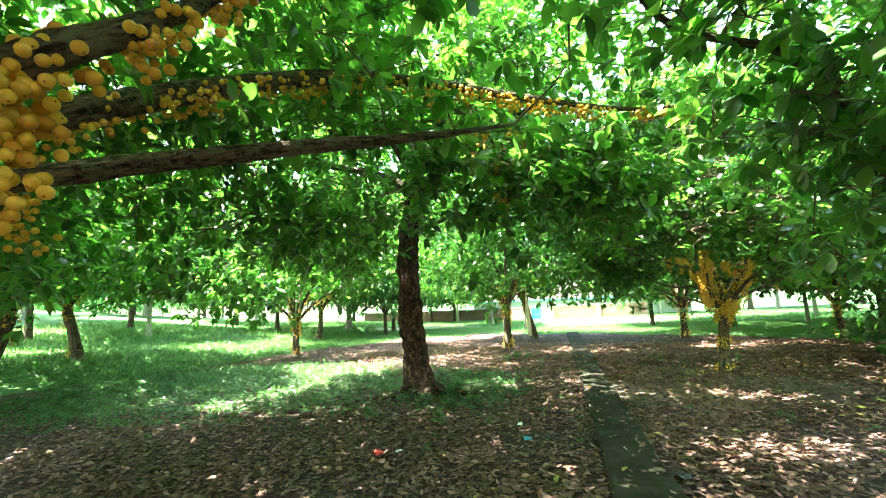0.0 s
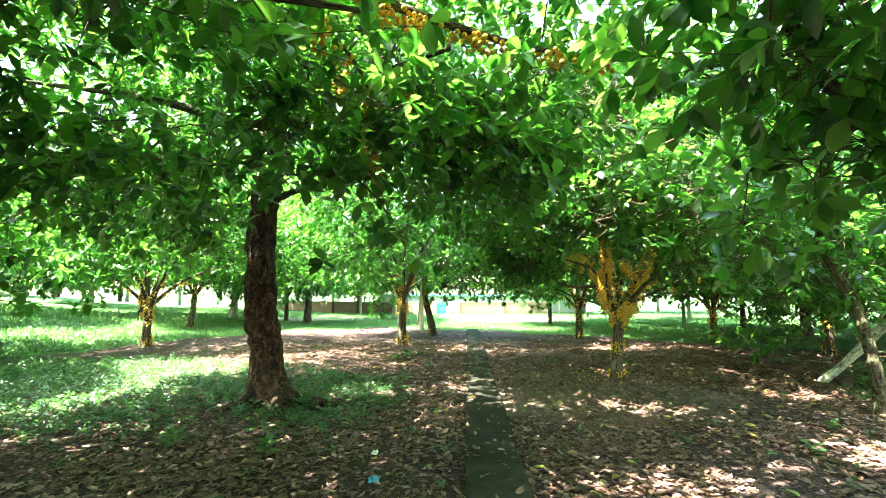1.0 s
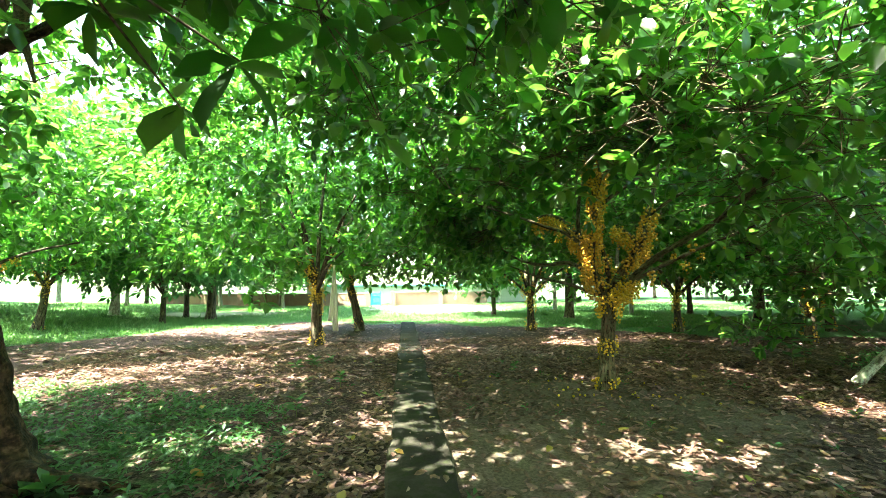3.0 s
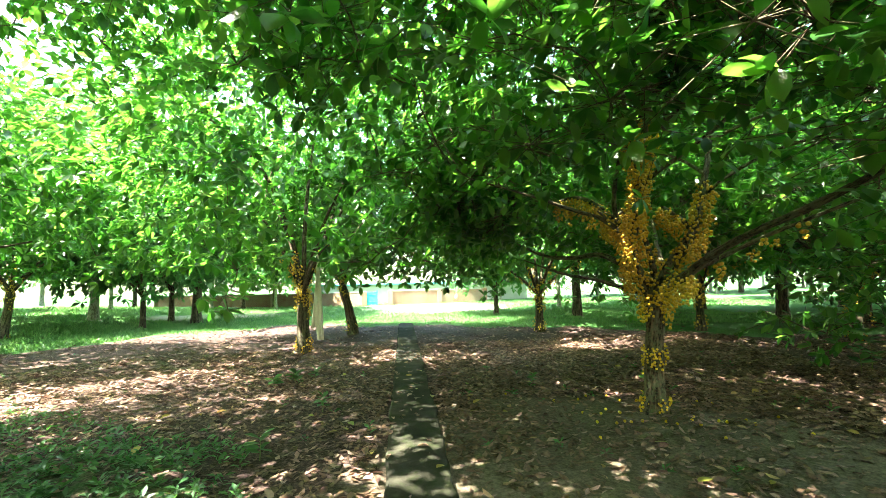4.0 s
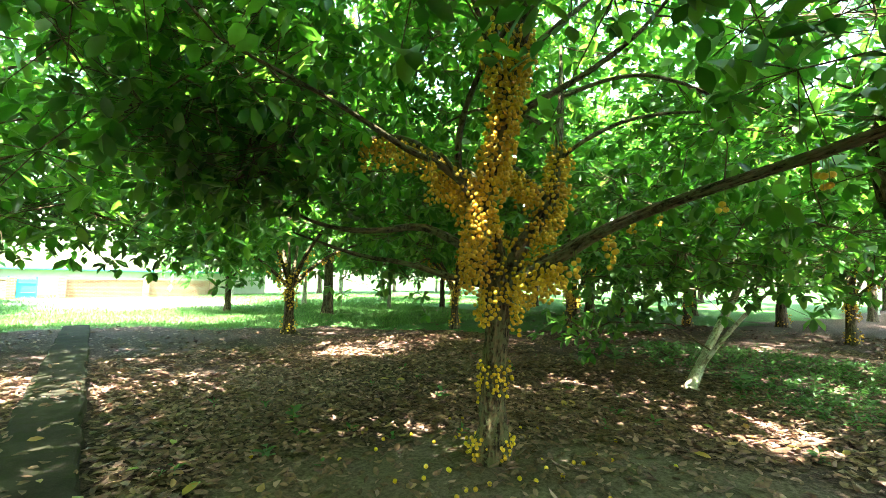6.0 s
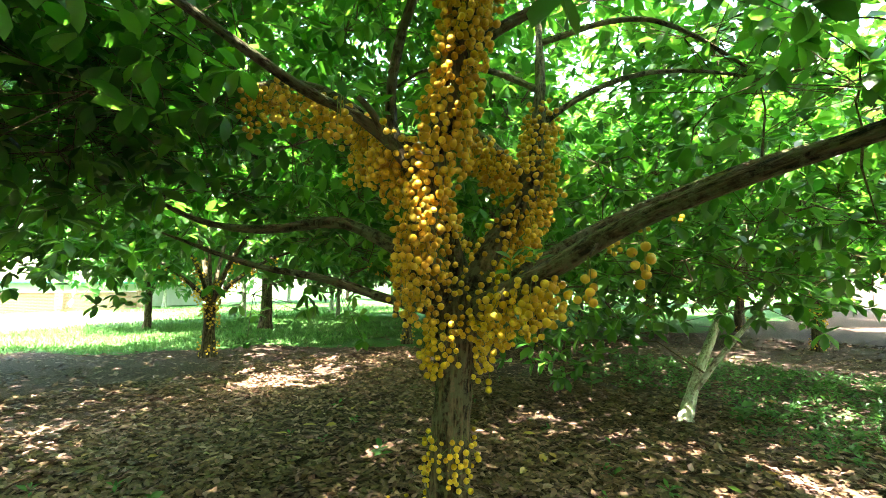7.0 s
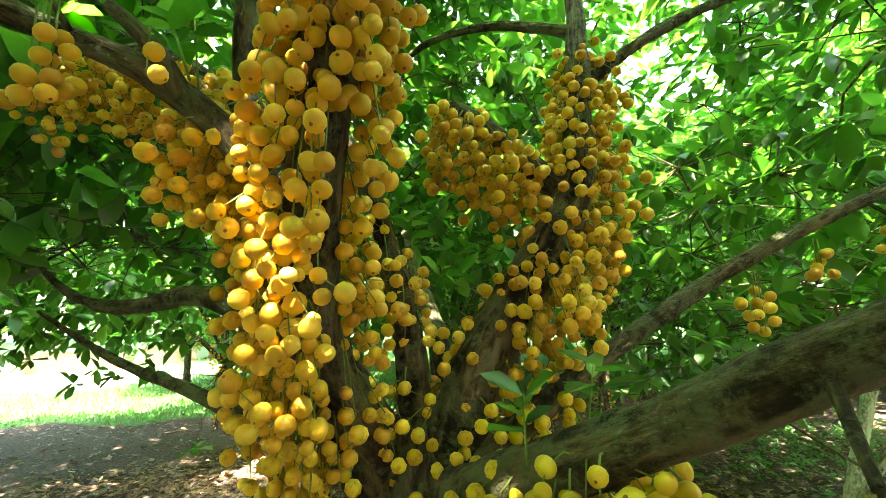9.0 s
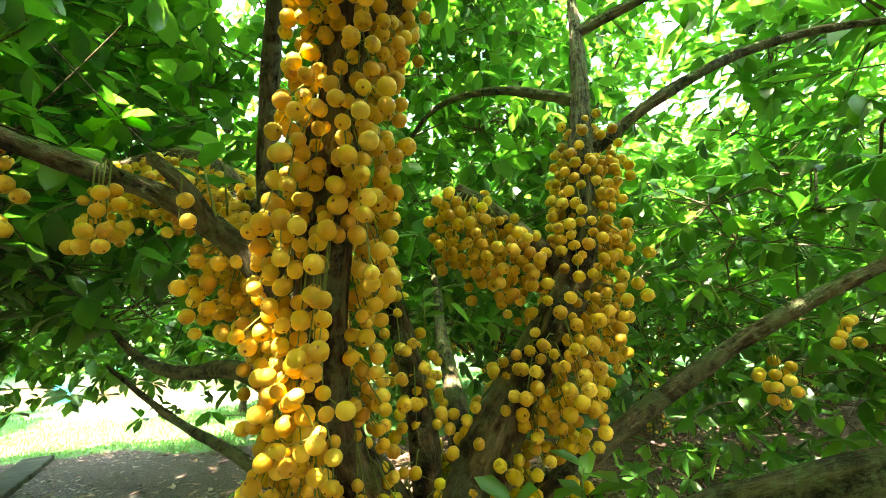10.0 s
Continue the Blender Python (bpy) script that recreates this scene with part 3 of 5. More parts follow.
def build_path():
    """A narrow raised strip of dark mossy concrete with broken edges."""
    rng = np.random.default_rng(5)
    ys = np.arange(-8, 22.3, 0.12)
    rows = []
    for y in ys:
        half = 0.262 + 0.018 * math.sin(y * 3.1) * math.sin(y * 1.3)
        a, b = half + rng.normal(0, 0.008), half + rng.normal(0, 0.008)
        m = path_mid(y)
        top = 0.083 + 0.006 * math.sin(y * 1.7)
        rows.append([(m - a - 0.012, y, -0.06), (m - a, y, top - 0.016), (m - a + 0.018, y, top), (m - a * 0.35, y, top + 0.005), (m + b * 0.35, y, top + 0.005),
                     (m + b - 0.018, y, top), (m + b, y, top - 0.016), (m + b + 0.012, y, -0.06)])
    v = np.array(rows).reshape(-1, 3)
    w = 8
    i, k = np.meshgrid(np.arange(len(ys) - 1), np.arange(w - 1), indexing="ij")
    q = np.stack([i * w + k, i * w + k + 1, (i + 1) * w + k + 1, (i + 1) * w + k], -1).reshape(-1, 4)
    ob = new("path", mesh_of("path", v, [q], CONCRETE, smooth=False))
    tagged(ob, "narrow raised strip of dark mossy concrete through leaf litter", "path", kind="structure")


build_path()


# ---- trees ----
def tree_root(name, x, y, label, group=""):
    ob = new(name)
    ob.location = (x, y, float(land(x, y)))
    return tagged(ob, label, "tree", group)


def random_limbs(rng, fork, n, reach, rise):
    """Limbs that leave the fork, climb and arch outwards."""
    out = []
    a0 = rng.uniform(0, 6.28)
    for k in range(n):
        a = a0 + k * 2 * np.pi / n + rng.normal(0, 0.25)
        d = np.array((math.cos(a), math.sin(a), 0))
        e = np.array((-d[1], d[0], 0)) * rng.normal(0, 0.25)
        far = reach * rng.uniform(0.7, 1.0)
        up = rise * rng.uniform(0.6, 1.2)
        pts = [fork, fork + d * far * 0.22 + np.array((0, 0, up * 0.42)), fork + (d + e * 0.4) * far * 0.55 + np.array((0, 0, up * 0.78)), fork + (d + e) * far + np.array((0, 0, up))]
        out.append(np.array(pts))
    out.append(np.array([fork, fork + np.array((rng.normal(0, 0.15), rng.normal(0, 0.15), rise * 0.7)), fork + np.array((rng.normal(0, 0.4), rng.normal(0, 0.4), rise * 1.5))]))
    return out


def limb_points(limbs, skip=0.35):
    pts = []
    for l in limbs:
        p, _ = smooth_line(l, np.zeros(len(l)), 2)
        pts.append(p[int(len(p) * skip):])
    return np.concatenate(pts)


def orchard_tree(seed, x, y, radius, low, top, fork_z, trunk_r, clumps, each, leaves, size, full, fruit, label, lean=(0, 0), bark=None, leaf_mat=None, group="orchard trees", fruit_size=0.05, fine=True, hollow=0.5, limbs_n=6, shell=0, skirt=()):
    """A whole tree at (x, y): trunk, limbs, twigs, crown and fruit on the wood."""
    rng = np.random.default_rng(seed)
    root = tree_root("fruit_tree", x, y, label, group)
    bark = bark or BARK_DARK
    fork = np.array((lean[0], lean[1], fork_z))
    line = [np.array((0, 0, -0.08)), np.array((0.0, 0.0, 0.12)), fork * np.array((0.35, 0.35, 0.45)) + rng.normal(0, 0.02, 3), fork]
    part("trunk", tube_mesh("trunk", line, [trunk_r * 1.75, trunk_r * 1.25, trunk_r, trunk_r * 0.95], bark, sides=14 if full else 8, gnarl=0.16, lobes=0.25, seed=seed), root)
    limbs = random_limbs(rng, fork, limbs_n, radius * 0.75, (top - fork_z) * 0.5)
    for k, l in enumerate(limbs):
        r = trunk_r * rng.uniform(0.38, 0.6)
        part("limb", tube_mesh("limb", l, np.linspace(r, r * 0.25, len(l)), bark, sides=8 if full else 5, gnarl=0.12, seed=k), root)
    cl = crown_clumps(rng, clumps, radius, low, top, hollow, (lean[0], lean[1]))
    if skirt:
        (x0, x1), (y0, y1), (z0, z1), m = skirt
        cl = np.concatenate([cl, np.stack([rng.uniform(x0, x1, m), rng.uniform(y0, y1, m), rng.uniform(z0, z1, m)], 1)])
    crown, twigs = crown_parts(rng, cl, limb_points(limbs), (lean[0], lean[1], (low + top) * 0.4), each, leaves, size, full, 0.36 if full else 0.55, leaf_mat=leaf_mat, fine=fine)
    part("crown", crown, root)
    if shell:
        tagged(part("crown_top", crown_shell(rng, int(shell * 1.6), radius, low, top, size * 1.06, (lean[0], lean[1]), mat=leaf_mat), root), kind="stuff")
    tagged(part("twig_work", twigs, root), kind="stuff")
    if fruit:
        st = []
        for l in limbs[: int(len(limbs) * 0.8)]:
            ax = np.array(l)
            st += along(rng, ax, np.linspace(trunk_r * 0.5, trunk_r * 0.2, len(ax)), (fork_z - 0.05, fork_z + 1.1), fruit // 8)
        st += along(rng, [np.array((0, 0, 0.0)), fork * np.array((0.5, 0.5, 0.5)), fork], [trunk_r * 1.1, trunk_r, trunk_r], (fork_z * 0.75, fork_z), fruit // 5)
        st += along(rng, [np.array((0, 0, 0.0)), fork * np.array((0.5, 0.5, 0.5)), fork], [trunk_r * 1.1, trunk_r, trunk_r], (0.1, 0.45), fruit // 10)
        c, _ = packed(rng, st, fruit_size, 0.75, (0.04, 0.2), 0.03)
        part("fruit_mass", fruit_mass("fruit_mass", c, rng.uniform(0.85, 1.1, len(c)) * fruit_size, BALL_FAR, FRUIT, rng, False), root, "small yellow fruit crowding the bark")["kind"] = "stuff"
    return root


HERO = np.array((6.66, 9.79, 0.0))


def build_hero():
    """The laden tree that the way leads up to."""
    rng = np.random.default_rng(21)
    root = tree_root("fruit_tree", HERO[0], HERO[1], "fruit tree with bark hidden under strings of ripe yellow fruit", "orchard trees")
    base = np.array((HERO[0], HERO[1], float(land(HERO[0], HERO[1]))))

    def rel(pts):
        return np.array(pts, float) - base

    trunk = rel([(6.66, 9.79, -0.1), (6.665, 9.79, 0.1), (6.69, 9.80, 0.4), (6.72, 9.81, 0.75), (6.76, 9.82, 1.1), (6.79, 9.83, 1.36), (6.80, 9.83, 1.5), (6.81, 9.83, 1.56)])
    trunk_r = [0.19, 0.135, 0.105, 0.10, 0.105, 0.125, 0.085, 0.02]
    part("trunk", tube_mesh("trunk", trunk, trunk_r, BARK, sides=24, rounds=3, gnarl=0.14, lobes=0.3, seed=2), root)
    main = rel([(6.79, 9.85, 1.28), (6.71, 9.90, 1.47), (6.59, 9.90, 1.62), (6.49, 9.82, 1.78), (6.44, 9.70, 2.02), (6.43, 9.58, 2.45), (6.46, 9.46, 2.95), (6.53, 9.36, 3.5), (6.5, 9.1, 4.3)])
    main_r = [0.10, 0.088, 0.078, 0.07, 0.062, 0.055, 0.047, 0.036, 0.015]
    right = rel([(6.80, 9.78, 1.34), (6.87, 9.73, 1.58), (6.98, 9.66, 1.79), (7.08, 9.56, 1.97), (7.18, 9.54, 2.18), (7.28, 9.58, 2.45), (7.42, 9.63, 2.8), (7.65, 9.75, 3.3), (7.9, 9.9, 3.9)])
    right_r = [0.085, 0.078, 0.066, 0.058, 0.05, 0.043, 0.034, 0.026, 0.012]
    long_ = rel([(6.77, 9.66, 1.37), (6.762, 9.45, 1.476), (6.76, 9.2, 1.597), (6.755, 8.95, 1.728), (6.69, 8.62, 1.832), (6.595, 8.19, 1.917), (6.47, 7.62, 2.018), (6.3, 6.9, 2.2), (6.1, 6.2, 2.6)])
    long_r = [0.076, 0.056, 0.046, 0.038, 0.033, 0.030, 0.027, 0.020, 0.010]
    behind = rel([(6.84, 9.70, 1.42), (7.06, 9.57, 1.585), (7.33, 9.45, 1.735), (7.55, 9.32, 1.865), (7.73, 9.17, 1.975), (7.95, 8.95, 2.1), (8.4, 8.5, 2.35), (9.1, 7.9, 2.6)])
    behind_r = [0.042, 0.030, 0.026, 0.025, 0.022, 0.020, 0.016, 0.008]
    left = rel([(6.43, 9.72, 1.98), (6.36, 9.79, 2.08), (6.26, 9.84, 2.18), (6.18, 9.91, 2.26), (6.09, 10.0, 2.32), (5.95, 10.06, 2.37), (5.78, 10.08, 2.43), (5.4, 10.1, 2.56), (4.7, 10.3, 2.8)])
    left_r = [0.045, 0.036, 0.030, 0.027, 0.025, 0.023, 0.021, 0.017, 0.009]
    upright = rel([(6.46, 9.80, 1.98), (6.39, 9.88, 2.15), (6.39, 9.95, 2.35), (6.38, 9.92, 2.6), (6.35, 9.75, 2.9), (6.36, 9.52, 3.2), (6.5, 9.2, 3.48), (6.75, 8.9, 3.75), (7.0, 8.6, 3.9)])
    upright_r = [0.04, 0.033, 0.029, 0.027, 0.024, 0.021, 0.018, 0.013, 0.006]
    middle = rel([(6.79, 9.82, 1.45), (6.785, 9.84, 1.7), (6.775, 9.92, 1.98), (6.765, 10.02, 2.2), (6.74, 10.12, 2.36), (6.66, 10.25, 2.40), (6.55, 10.4, 2.28)])
    middle_r = [0.045, 0.040, 0.035, 0.030, 0.028, 0.024, 0.014]
    back_high = rel([(6.62, 9.93, 1.60), (6.52, 10.25, 1.80), (6.45, 10.5, 1.88), (6.34, 11.05, 1.84), (6.2, 11.8, 1.95), (6.0, 12.6, 2.3)])
    back_high_r = [0.042, 0.036, 0.034, 0.03, 0.022, 0.01]
    back_low = rel([(6.72, 9.94, 1.36), (6.64, 10.25, 1.42), (6.52, 10.7, 1.55), (6.38, 11.3, 1.62), (6.1, 12.2, 1.9)])
    back_low_r = [0.035, 0.028, 0.025, 0.02, 0.01]
    fork_b = rel([(6.92, 9.84, 1.5), (7.1, 10.1, 1.78), (7.35, 10.5, 1.95), (7.8, 11.1, 2.3), (8.3, 11.9, 2.7)])
    fork_b_r = [0.04, 0.034, 0.03, 0.022, 0.01]
    side_r = rel([(7.30, 9.58, 2.48), (7.55, 9.4, 2.72), (7.95, 9.15, 2.95), (8.6, 8.8, 3.1), (9.5, 8.4, 3.2)])
    side_r_r = [0.022, 0.020, 0.018, 0.014, 0.007]
    arch_a = rel([(6.46, 9.52, 2.55), (6.59, 9.4, 2.71), (6.82, 9.18, 2.89), (7.03, 8.97, 3.1), (7.24, 8.76, 3.36), (7.36, 8.5, 3.75), (7.5, 8.1, 4.2)])
    snag = rel([(6.25, 9.84, 2.18), (6.21, 9.84, 2.25), (6.16, 9.86, 2.31), (6.13, 9.88, 2.34)])
    side_low = rel([(7.6, 9.72, 3.2), (7.95, 9.3, 3.4), (8.34, 9.0, 3.43), (9.45, 8.55, 3.29), (10.3, 8.2, 3.2)])
    fan_a = rel([(6.5, 9.42, 3.05), (6.75, 9.25, 3.35), (7.15, 9.1, 3.75), (7.6, 8.9, 4.3)])
    fan_b = rel([(6.48, 9.5, 2.8), (6.3, 9.55, 3.1), (5.95, 9.5, 3.5), (5.5, 9.3, 3.9)])
    arch_b = rel([(6.51, 9.45, 3.0), (6.25, 9.1, 3.3), (5.8, 8.6, 3.5), (5.2, 8.0, 3.6)])
    arch_c = rel([(7.4, 9.62, 2.75), (7.45, 10.1, 3.1), (7.6, 10.8, 3.4), (7.9, 11.6, 3.5)])
    laden = rel([(6.44, 9.80, 2.05), (6.39, 10.03, 2.31), (6.31, 10.33, 2.55), (6.22, 10.58, 2.66), (6.06, 10.72, 2.62)])
    laden_r = [0.04, 0.034, 0.03, 0.026, 0.018]
    leader = rel([(6.45, 9.52, 2.7), (6.37, 9.56, 3.0), (6.32, 9.52, 3.35), (6.2, 9.4, 3.9)])
    leader_r = [0.04, 0.034, 0.028, 0.012]
    stub = rel([(7.12, 9.56, 2.08), (7.03, 9.66, 2.22), (6.96, 9.74, 2.33), (6.93, 9.8, 2.38)])
    stub_r = [0.035, 0.03, 0.026, 0.02]
    thin = [0.024, 0.021, 0.017, 0.012, 0.006]
    limbs = [(main, main_r, 18), (right, right_r, 18), (long_, long_r, 20), (behind, behind_r, 12), (left, left_r, 12), (upright, upright_r, 10), (middle, middle_r, 12), (stub, stub_r, 10), (leader, leader_r, 10), (laden, laden_r, 10),
             (back_high, back_high_r, 10), (back_low, back_low_r, 10), (fork_b, fork_b_r, 10), (side_r, side_r_r, 8), (arch_a, [0.028, 0.026, 0.023, 0.02, 0.017, 0.012, 0.006], 10), (snag, [0.022, 0.019, 0.017, 0.014], 8), (side_low, thin, 8), (fan_a, thin[:4], 8), (fan_b, thin[:4], 8), (arch_b, thin[:4], 8), (arch_c, thin[:4], 8)]
    for k, (p, r, s) in enumerate(limbs):
        part("limb", tube_mesh("limb", p, r, BARK, sides=s, rounds=3, gnarl=0.17, seed=3 * k + 1, lump=2.2), root)
    # crown
    cl = crown_clumps(rng, 760, 3.8, 2.15, 6.2, 0.5)
    r = np.hypot(cl[:, 0], cl[:, 1])
    cl = cl[~((r < 1.15) & (cl[:, 2] < 3.3))]
    toward = (cl[:, 0] + base[0] < 5.9) & (cl[:, 1] + base[1] < 9.6)
    cl = cl[~(toward & (cl[:, 2] < 2.55))]
    thinned = (cl[:, 0] > 0.8) & (cl[:, 1] < 0.6) & (rng.uniform(size=len(cl)) < 0.68)
    cl = cl[~thinned]
    south = (cl[:, 1] < -0.5) & (cl[:, 0] > -0.3) & (cl[:, 2] > 3.2) & (rng.uniform(size=len(cl)) < 0.62)
    cl = cl[~south]
    cl = cl[~((cl[:, 0] < -2.2) & (cl[:, 2] < 3.0) & (cl[:, 1] < 1.5))]
    low = crown_clumps(rng, 150, 3.9, 1.45, 2.6, 0.30)
    low = low[((low[:, 1] > 1.2) | (low[:, 0] > 2.2)) & ((low[:, 0] > 0.6) | (low[:, 2] > 1.85))]
    over = np.stack([rng.uniform(5.2, 7.8, 60), rng.uniform(6.2, 8.4, 60), rng.uniform(2.85, 4.4, 60)], 1) - base
    shady = np.stack([rng.uniform(4.7, 6.7, 110), rng.uniform(11.2, 13.8, 110), rng.uniform(2.0, 4.8, 110)], 1)
    shady = shady[shady[:, 2] > 1.65 + 0.25 * np.abs(shady[:, 0] - 4.2)] - base
    rear = np.stack([rng.uniform(6.8, 11.0, 110), rng.uniform(11.0, 13.8, 110), rng.uniform(2.8, 6.4, 110)], 1) - base
    roof = np.stack([rng.uniform(4.3, 6.6, 26), rng.uniform(9.4, 12.6, 26), rng.uniform(4.6, 5.8, 26)], 1) - base
    ridge = np.stack([rng.uniform(6.8, 10.6, 50), rng.uniform(10.0, 12.8, 50), rng.uniform(5.4, 6.6, 50)], 1) - base
    cl = cl[~((cl[:, 2] > 3.9) & (rng.uniform(size=len(cl)) < 0.25))]
    cl = np.concatenate([cl, low, over, shady, rear, roof, ridge])
    # the side that the way comes from is open up to the high limbs
    x, y, z = (cl + base).T
    cl = cl[~((x > 4.9) & (x < 7.3) & (y > 7.3) & (y < 9.5) & (z < 4.2) & (rng.uniform(size=len(cl)) < 0.7))]
    curtain = np.stack([rng.uniform(4.9, 6.1, 38), rng.uniform(6.7, 8.1, 38), rng.uniform(2.65, 3.7, 38)], 1)
    curtain = curtain[curtain[:, 1] - 7.07 < 0.7 * (curtain[:, 0] - 3.77)] - base
    # unseen clumps added high overhead to shade the ground by the path
    shade_clumps = np.stack([rng.uniform(4.6, 6.2, 42), rng.uniform(7.0, 9.2, 42), rng.uniform(4.5, 5.7, 42)], 1) - base
    cl = np.concatenate([cl, curtain, shade_clumps])
    x, y, z = (cl + base).T
    cl = cl[~((x > 4.9) & (x < 7.15) & (y > 10.5) & (z < 2.2))]
    crown, twigs = crown_parts(rng, cl, limb_points([l[0] for l in limbs], 0.45), (0, 0, 2.4), 8, 6, 0.155, True, 0.33, base=base)
    part("crown", crown, root)
    tagged(part("crown_top", crown_shell(rng, 5200, 4.0, 2.6, 6.5, 0.185, above=0.45, base=base), root), kind="stuff")
    # leaves added overhead to shade the earth in front
    tagged(part("crown_top", added_leaves(rng, 700, (-1.8, 2.4), (-3.6, -0.6), (5.2, 6.2), 0.2, base), root), kind="stuff")
    # added between sun and fruit to keep the fruit shaded
    tagged(part("crown_top", added_leaves(rng, 1100, (-2.3, -0.5), (-1.4, 0.5), (4.3, 5.7), 0.165, base), root), kind="stuff")
    tagged(part("crown_top", added_leaves(rng, 1700, (2.2, 5.2), (-0.4, 2.0), (3.1, 5.6), 0.165, base), root), kind="stuff")
    tagged(part("crown_top", added_leaves(rng, 2000, (0.8, 5.2), (2.0, 4.8), (2.9, 6.2), 0.175, base), root), kind="stuff")
    # added on top to shade the foliage further back
    tagged(part("crown_top", added_leaves(rng, 1500, (-1.6, 2.2), (-0.6, 2.4), (5.4, 6.6), 0.175, base), root), kind="stuff")
    tagged(part("twig_work", twigs, root), kind="stuff")
    # fruit
    size = 0.0365
    held = {}

    def bare_main(c, a):
        z = c[2] + base[2]
        return 1.5 < z < 2.12 and math.cos(a - math.radians(-84)) > 0.86

    def bare_right(c, a):
        return c[2] + base[2] < 1.85 and math.cos(a - math.radians(-120)) > 0.3

    def bare_fork(c, a):
        z = c[2] + base[2]
        if z < 1.66:
            return math.cos(a - math.radians(180)) < 0.2
        return bare_main(c, a)

    st = along(rng, main, main_r, (1.5, 2.25), 950, bare_fork, -0.05) + along(rng, main, main_r, (2.2, 3.25), 950, None, -0.07)
    st += along(rng, right, right_r, (1.72, 2.66), 800, bare_right, 0.0) + along(rng, stub, stub_r, (2.15, 2.5), 170)
    st += along(rng, left, left_r, (2.0, 2.14), 70, None, -0.05) + along(rng, left, left_r, (2.38, 2.46), 5) + along(rng, laden, laden_r, (2.08, 2.45), 260) + along(rng, laden, laden_r, (2.45, 2.75), 120) + along(rng, upright, upright_r, (2.0, 2.25), 60)
    st += along(rng, middle, middle_r, (1.5, 2.4), 60) + along(rng, leader, leader_r, (2.75, 3.35), 130)
    _, strings_a = packed(rng, st, size, 0.96, (0.05, 0.27), 0.02, 1.1, held)
    # a strip of bark stays bare down the main limb's side
    ax, _ = smooth_line(main, main_r, 3)
    lo, hi = 1.56 - base[2], 2.12 - base[2]

    def on_strip(q):
        c = ax[int(np.argmin(np.abs(ax[:, 2] - q[2])))]
        d = q[:2] - c[:2]
        a = math.atan2(d[1], d[0])
        return lo < q[2] < hi and np.linalg.norm(d) < 0.2 and math.cos(a - math.radians(-88)) > 0.93

    strings_a = [[l[0]] + [q for q in l[1:] if not on_strip(q)] for l in strings_a]
    strings_a = [l for l in strings_a if len(l) > 1]

    def lobes(c, a):
        return math.cos(a - math.radians(-131)) > 0.80 or math.cos(a - math.radians(40)) > 0.6

    st = along(rng, trunk, trunk_r, (1.2, 1.36), 190, lobes)
    st += along(rng, long_, long_r, (1.38, 1.53), 130)
    st += along(rng, right, right_r, (1.36, 1.55), 18)
    st += along(rng, middle, middle_r, (1.5, 1.8), 26) + along(rng, right, right_r, (1.5, 1.72), 40) + along(rng, behind, behind_r, (1.42, 1.6), 26)
    st += along(rng, trunk, trunk_r, (1.2, 1.36), 130, lambda c, a: math.cos(a - math.radians(172)) < 0.72)
    _, strings_b = packed(rng, st, size, 0.98, (0.08, 0.25), 0.022, 1.2, held)
    st = along(rng, trunk, trunk_r, (1.29, 1.38), 40, lambda c, a: math.cos(a - math.radians(-131)) < 0.86)
    _, strings_s = packed(rng, st, size, 0.93, (0.03, 0.09), 0.02, 0.6, held)
    strings_b += strings_s
    st = along(rng, trunk, trunk_r, (0.62, 0.76), 46) + along(rng, trunk, trunk_r, (0.16, 0.24), 40)
    _, strings_c = packed(rng, st, 0.033, 0.85, (0.05, 0.2), 0.02)
    # single long stalks below the boughs, some from short side twigs
    hang = []
    for x, y, z, ln, wide in ((6.55, 9.0, 1.60, 0.19, 0.04), (6.79, 8.865, 1.73, 0.25, 0.045), (6.55, 8.15, 1.88, 0.10, 0.036), (6.42, 7.75, 1.95, 0.16, 0.036), (7.6, 9.25, 1.86, 0.18, 0.036), (7.95, 8.95, 2.06, 0.2, 0.036), (7.75, 9.12, 1.95, 0.12, 0.036), (6.05, 9.9, 2.32, 0.2, 0.036)):
        for _ in range(4):
            hang.append((np.array((x, y, z)) - base + rng.normal(0, 0.008, 3), np.array((rng.normal(0, 0.5), rng.normal(0, 0.5), 0)), ln, wide))
    hang.append((np.array((6.18, 9.77, 2.26)) - base, np.array((0.0, -0.2, 0)), 0.09, 0.036))
    for a, b in (((6.755, 9.04, 1.675), (6.55, 9.0, 1.605)), ((6.735, 8.86, 1.75), (6.79, 8.865, 1.735)), ((6.09, 10.0, 2.32), (6.05, 9.9, 2.325))):
        part("twig", tube_mesh("twig", np.array([a, (np.array(a) + np.array(b)) / 2, b]) - base, [0.009, 0.007, 0.005], BARK, sides=6, rounds=1), root)
    fruit_d, strings_d = [], []
    for s, o, ln, wide in hang:
        c, _ = packed(rng, [(s, o)], wide, 0.92, (ln * 0.9, ln), 0.012)
        for q in c:
            if all(np.linalg.norm(q - w) > 0.92 * wide for w, _ in fruit_d) and q[2] < s[2] - ln * 0.3:
                fruit_d.append((q, wide))
        strings_d.append([s, s + np.array((0, 0, -ln))])
    # the fruits on the side that the way reaches are pieces of their own, the others stay on their strings
    eye_side = np.array((6.05, 8.9, 1.75)) - base
    flat_list = sorted(((float(np.linalg.norm(q - eye_side)), i, j) for i, l in enumerate(strings_a + strings_b) for j, q in enumerate(l[1:])))
    single = {(i, j) for _, i, j in flat_list[:290]}
    ripe = [fruit_mass("fruit", np.zeros((1, 3)), [1.0], BALL_FINE, FRUIT, rng) for _ in range(4)]
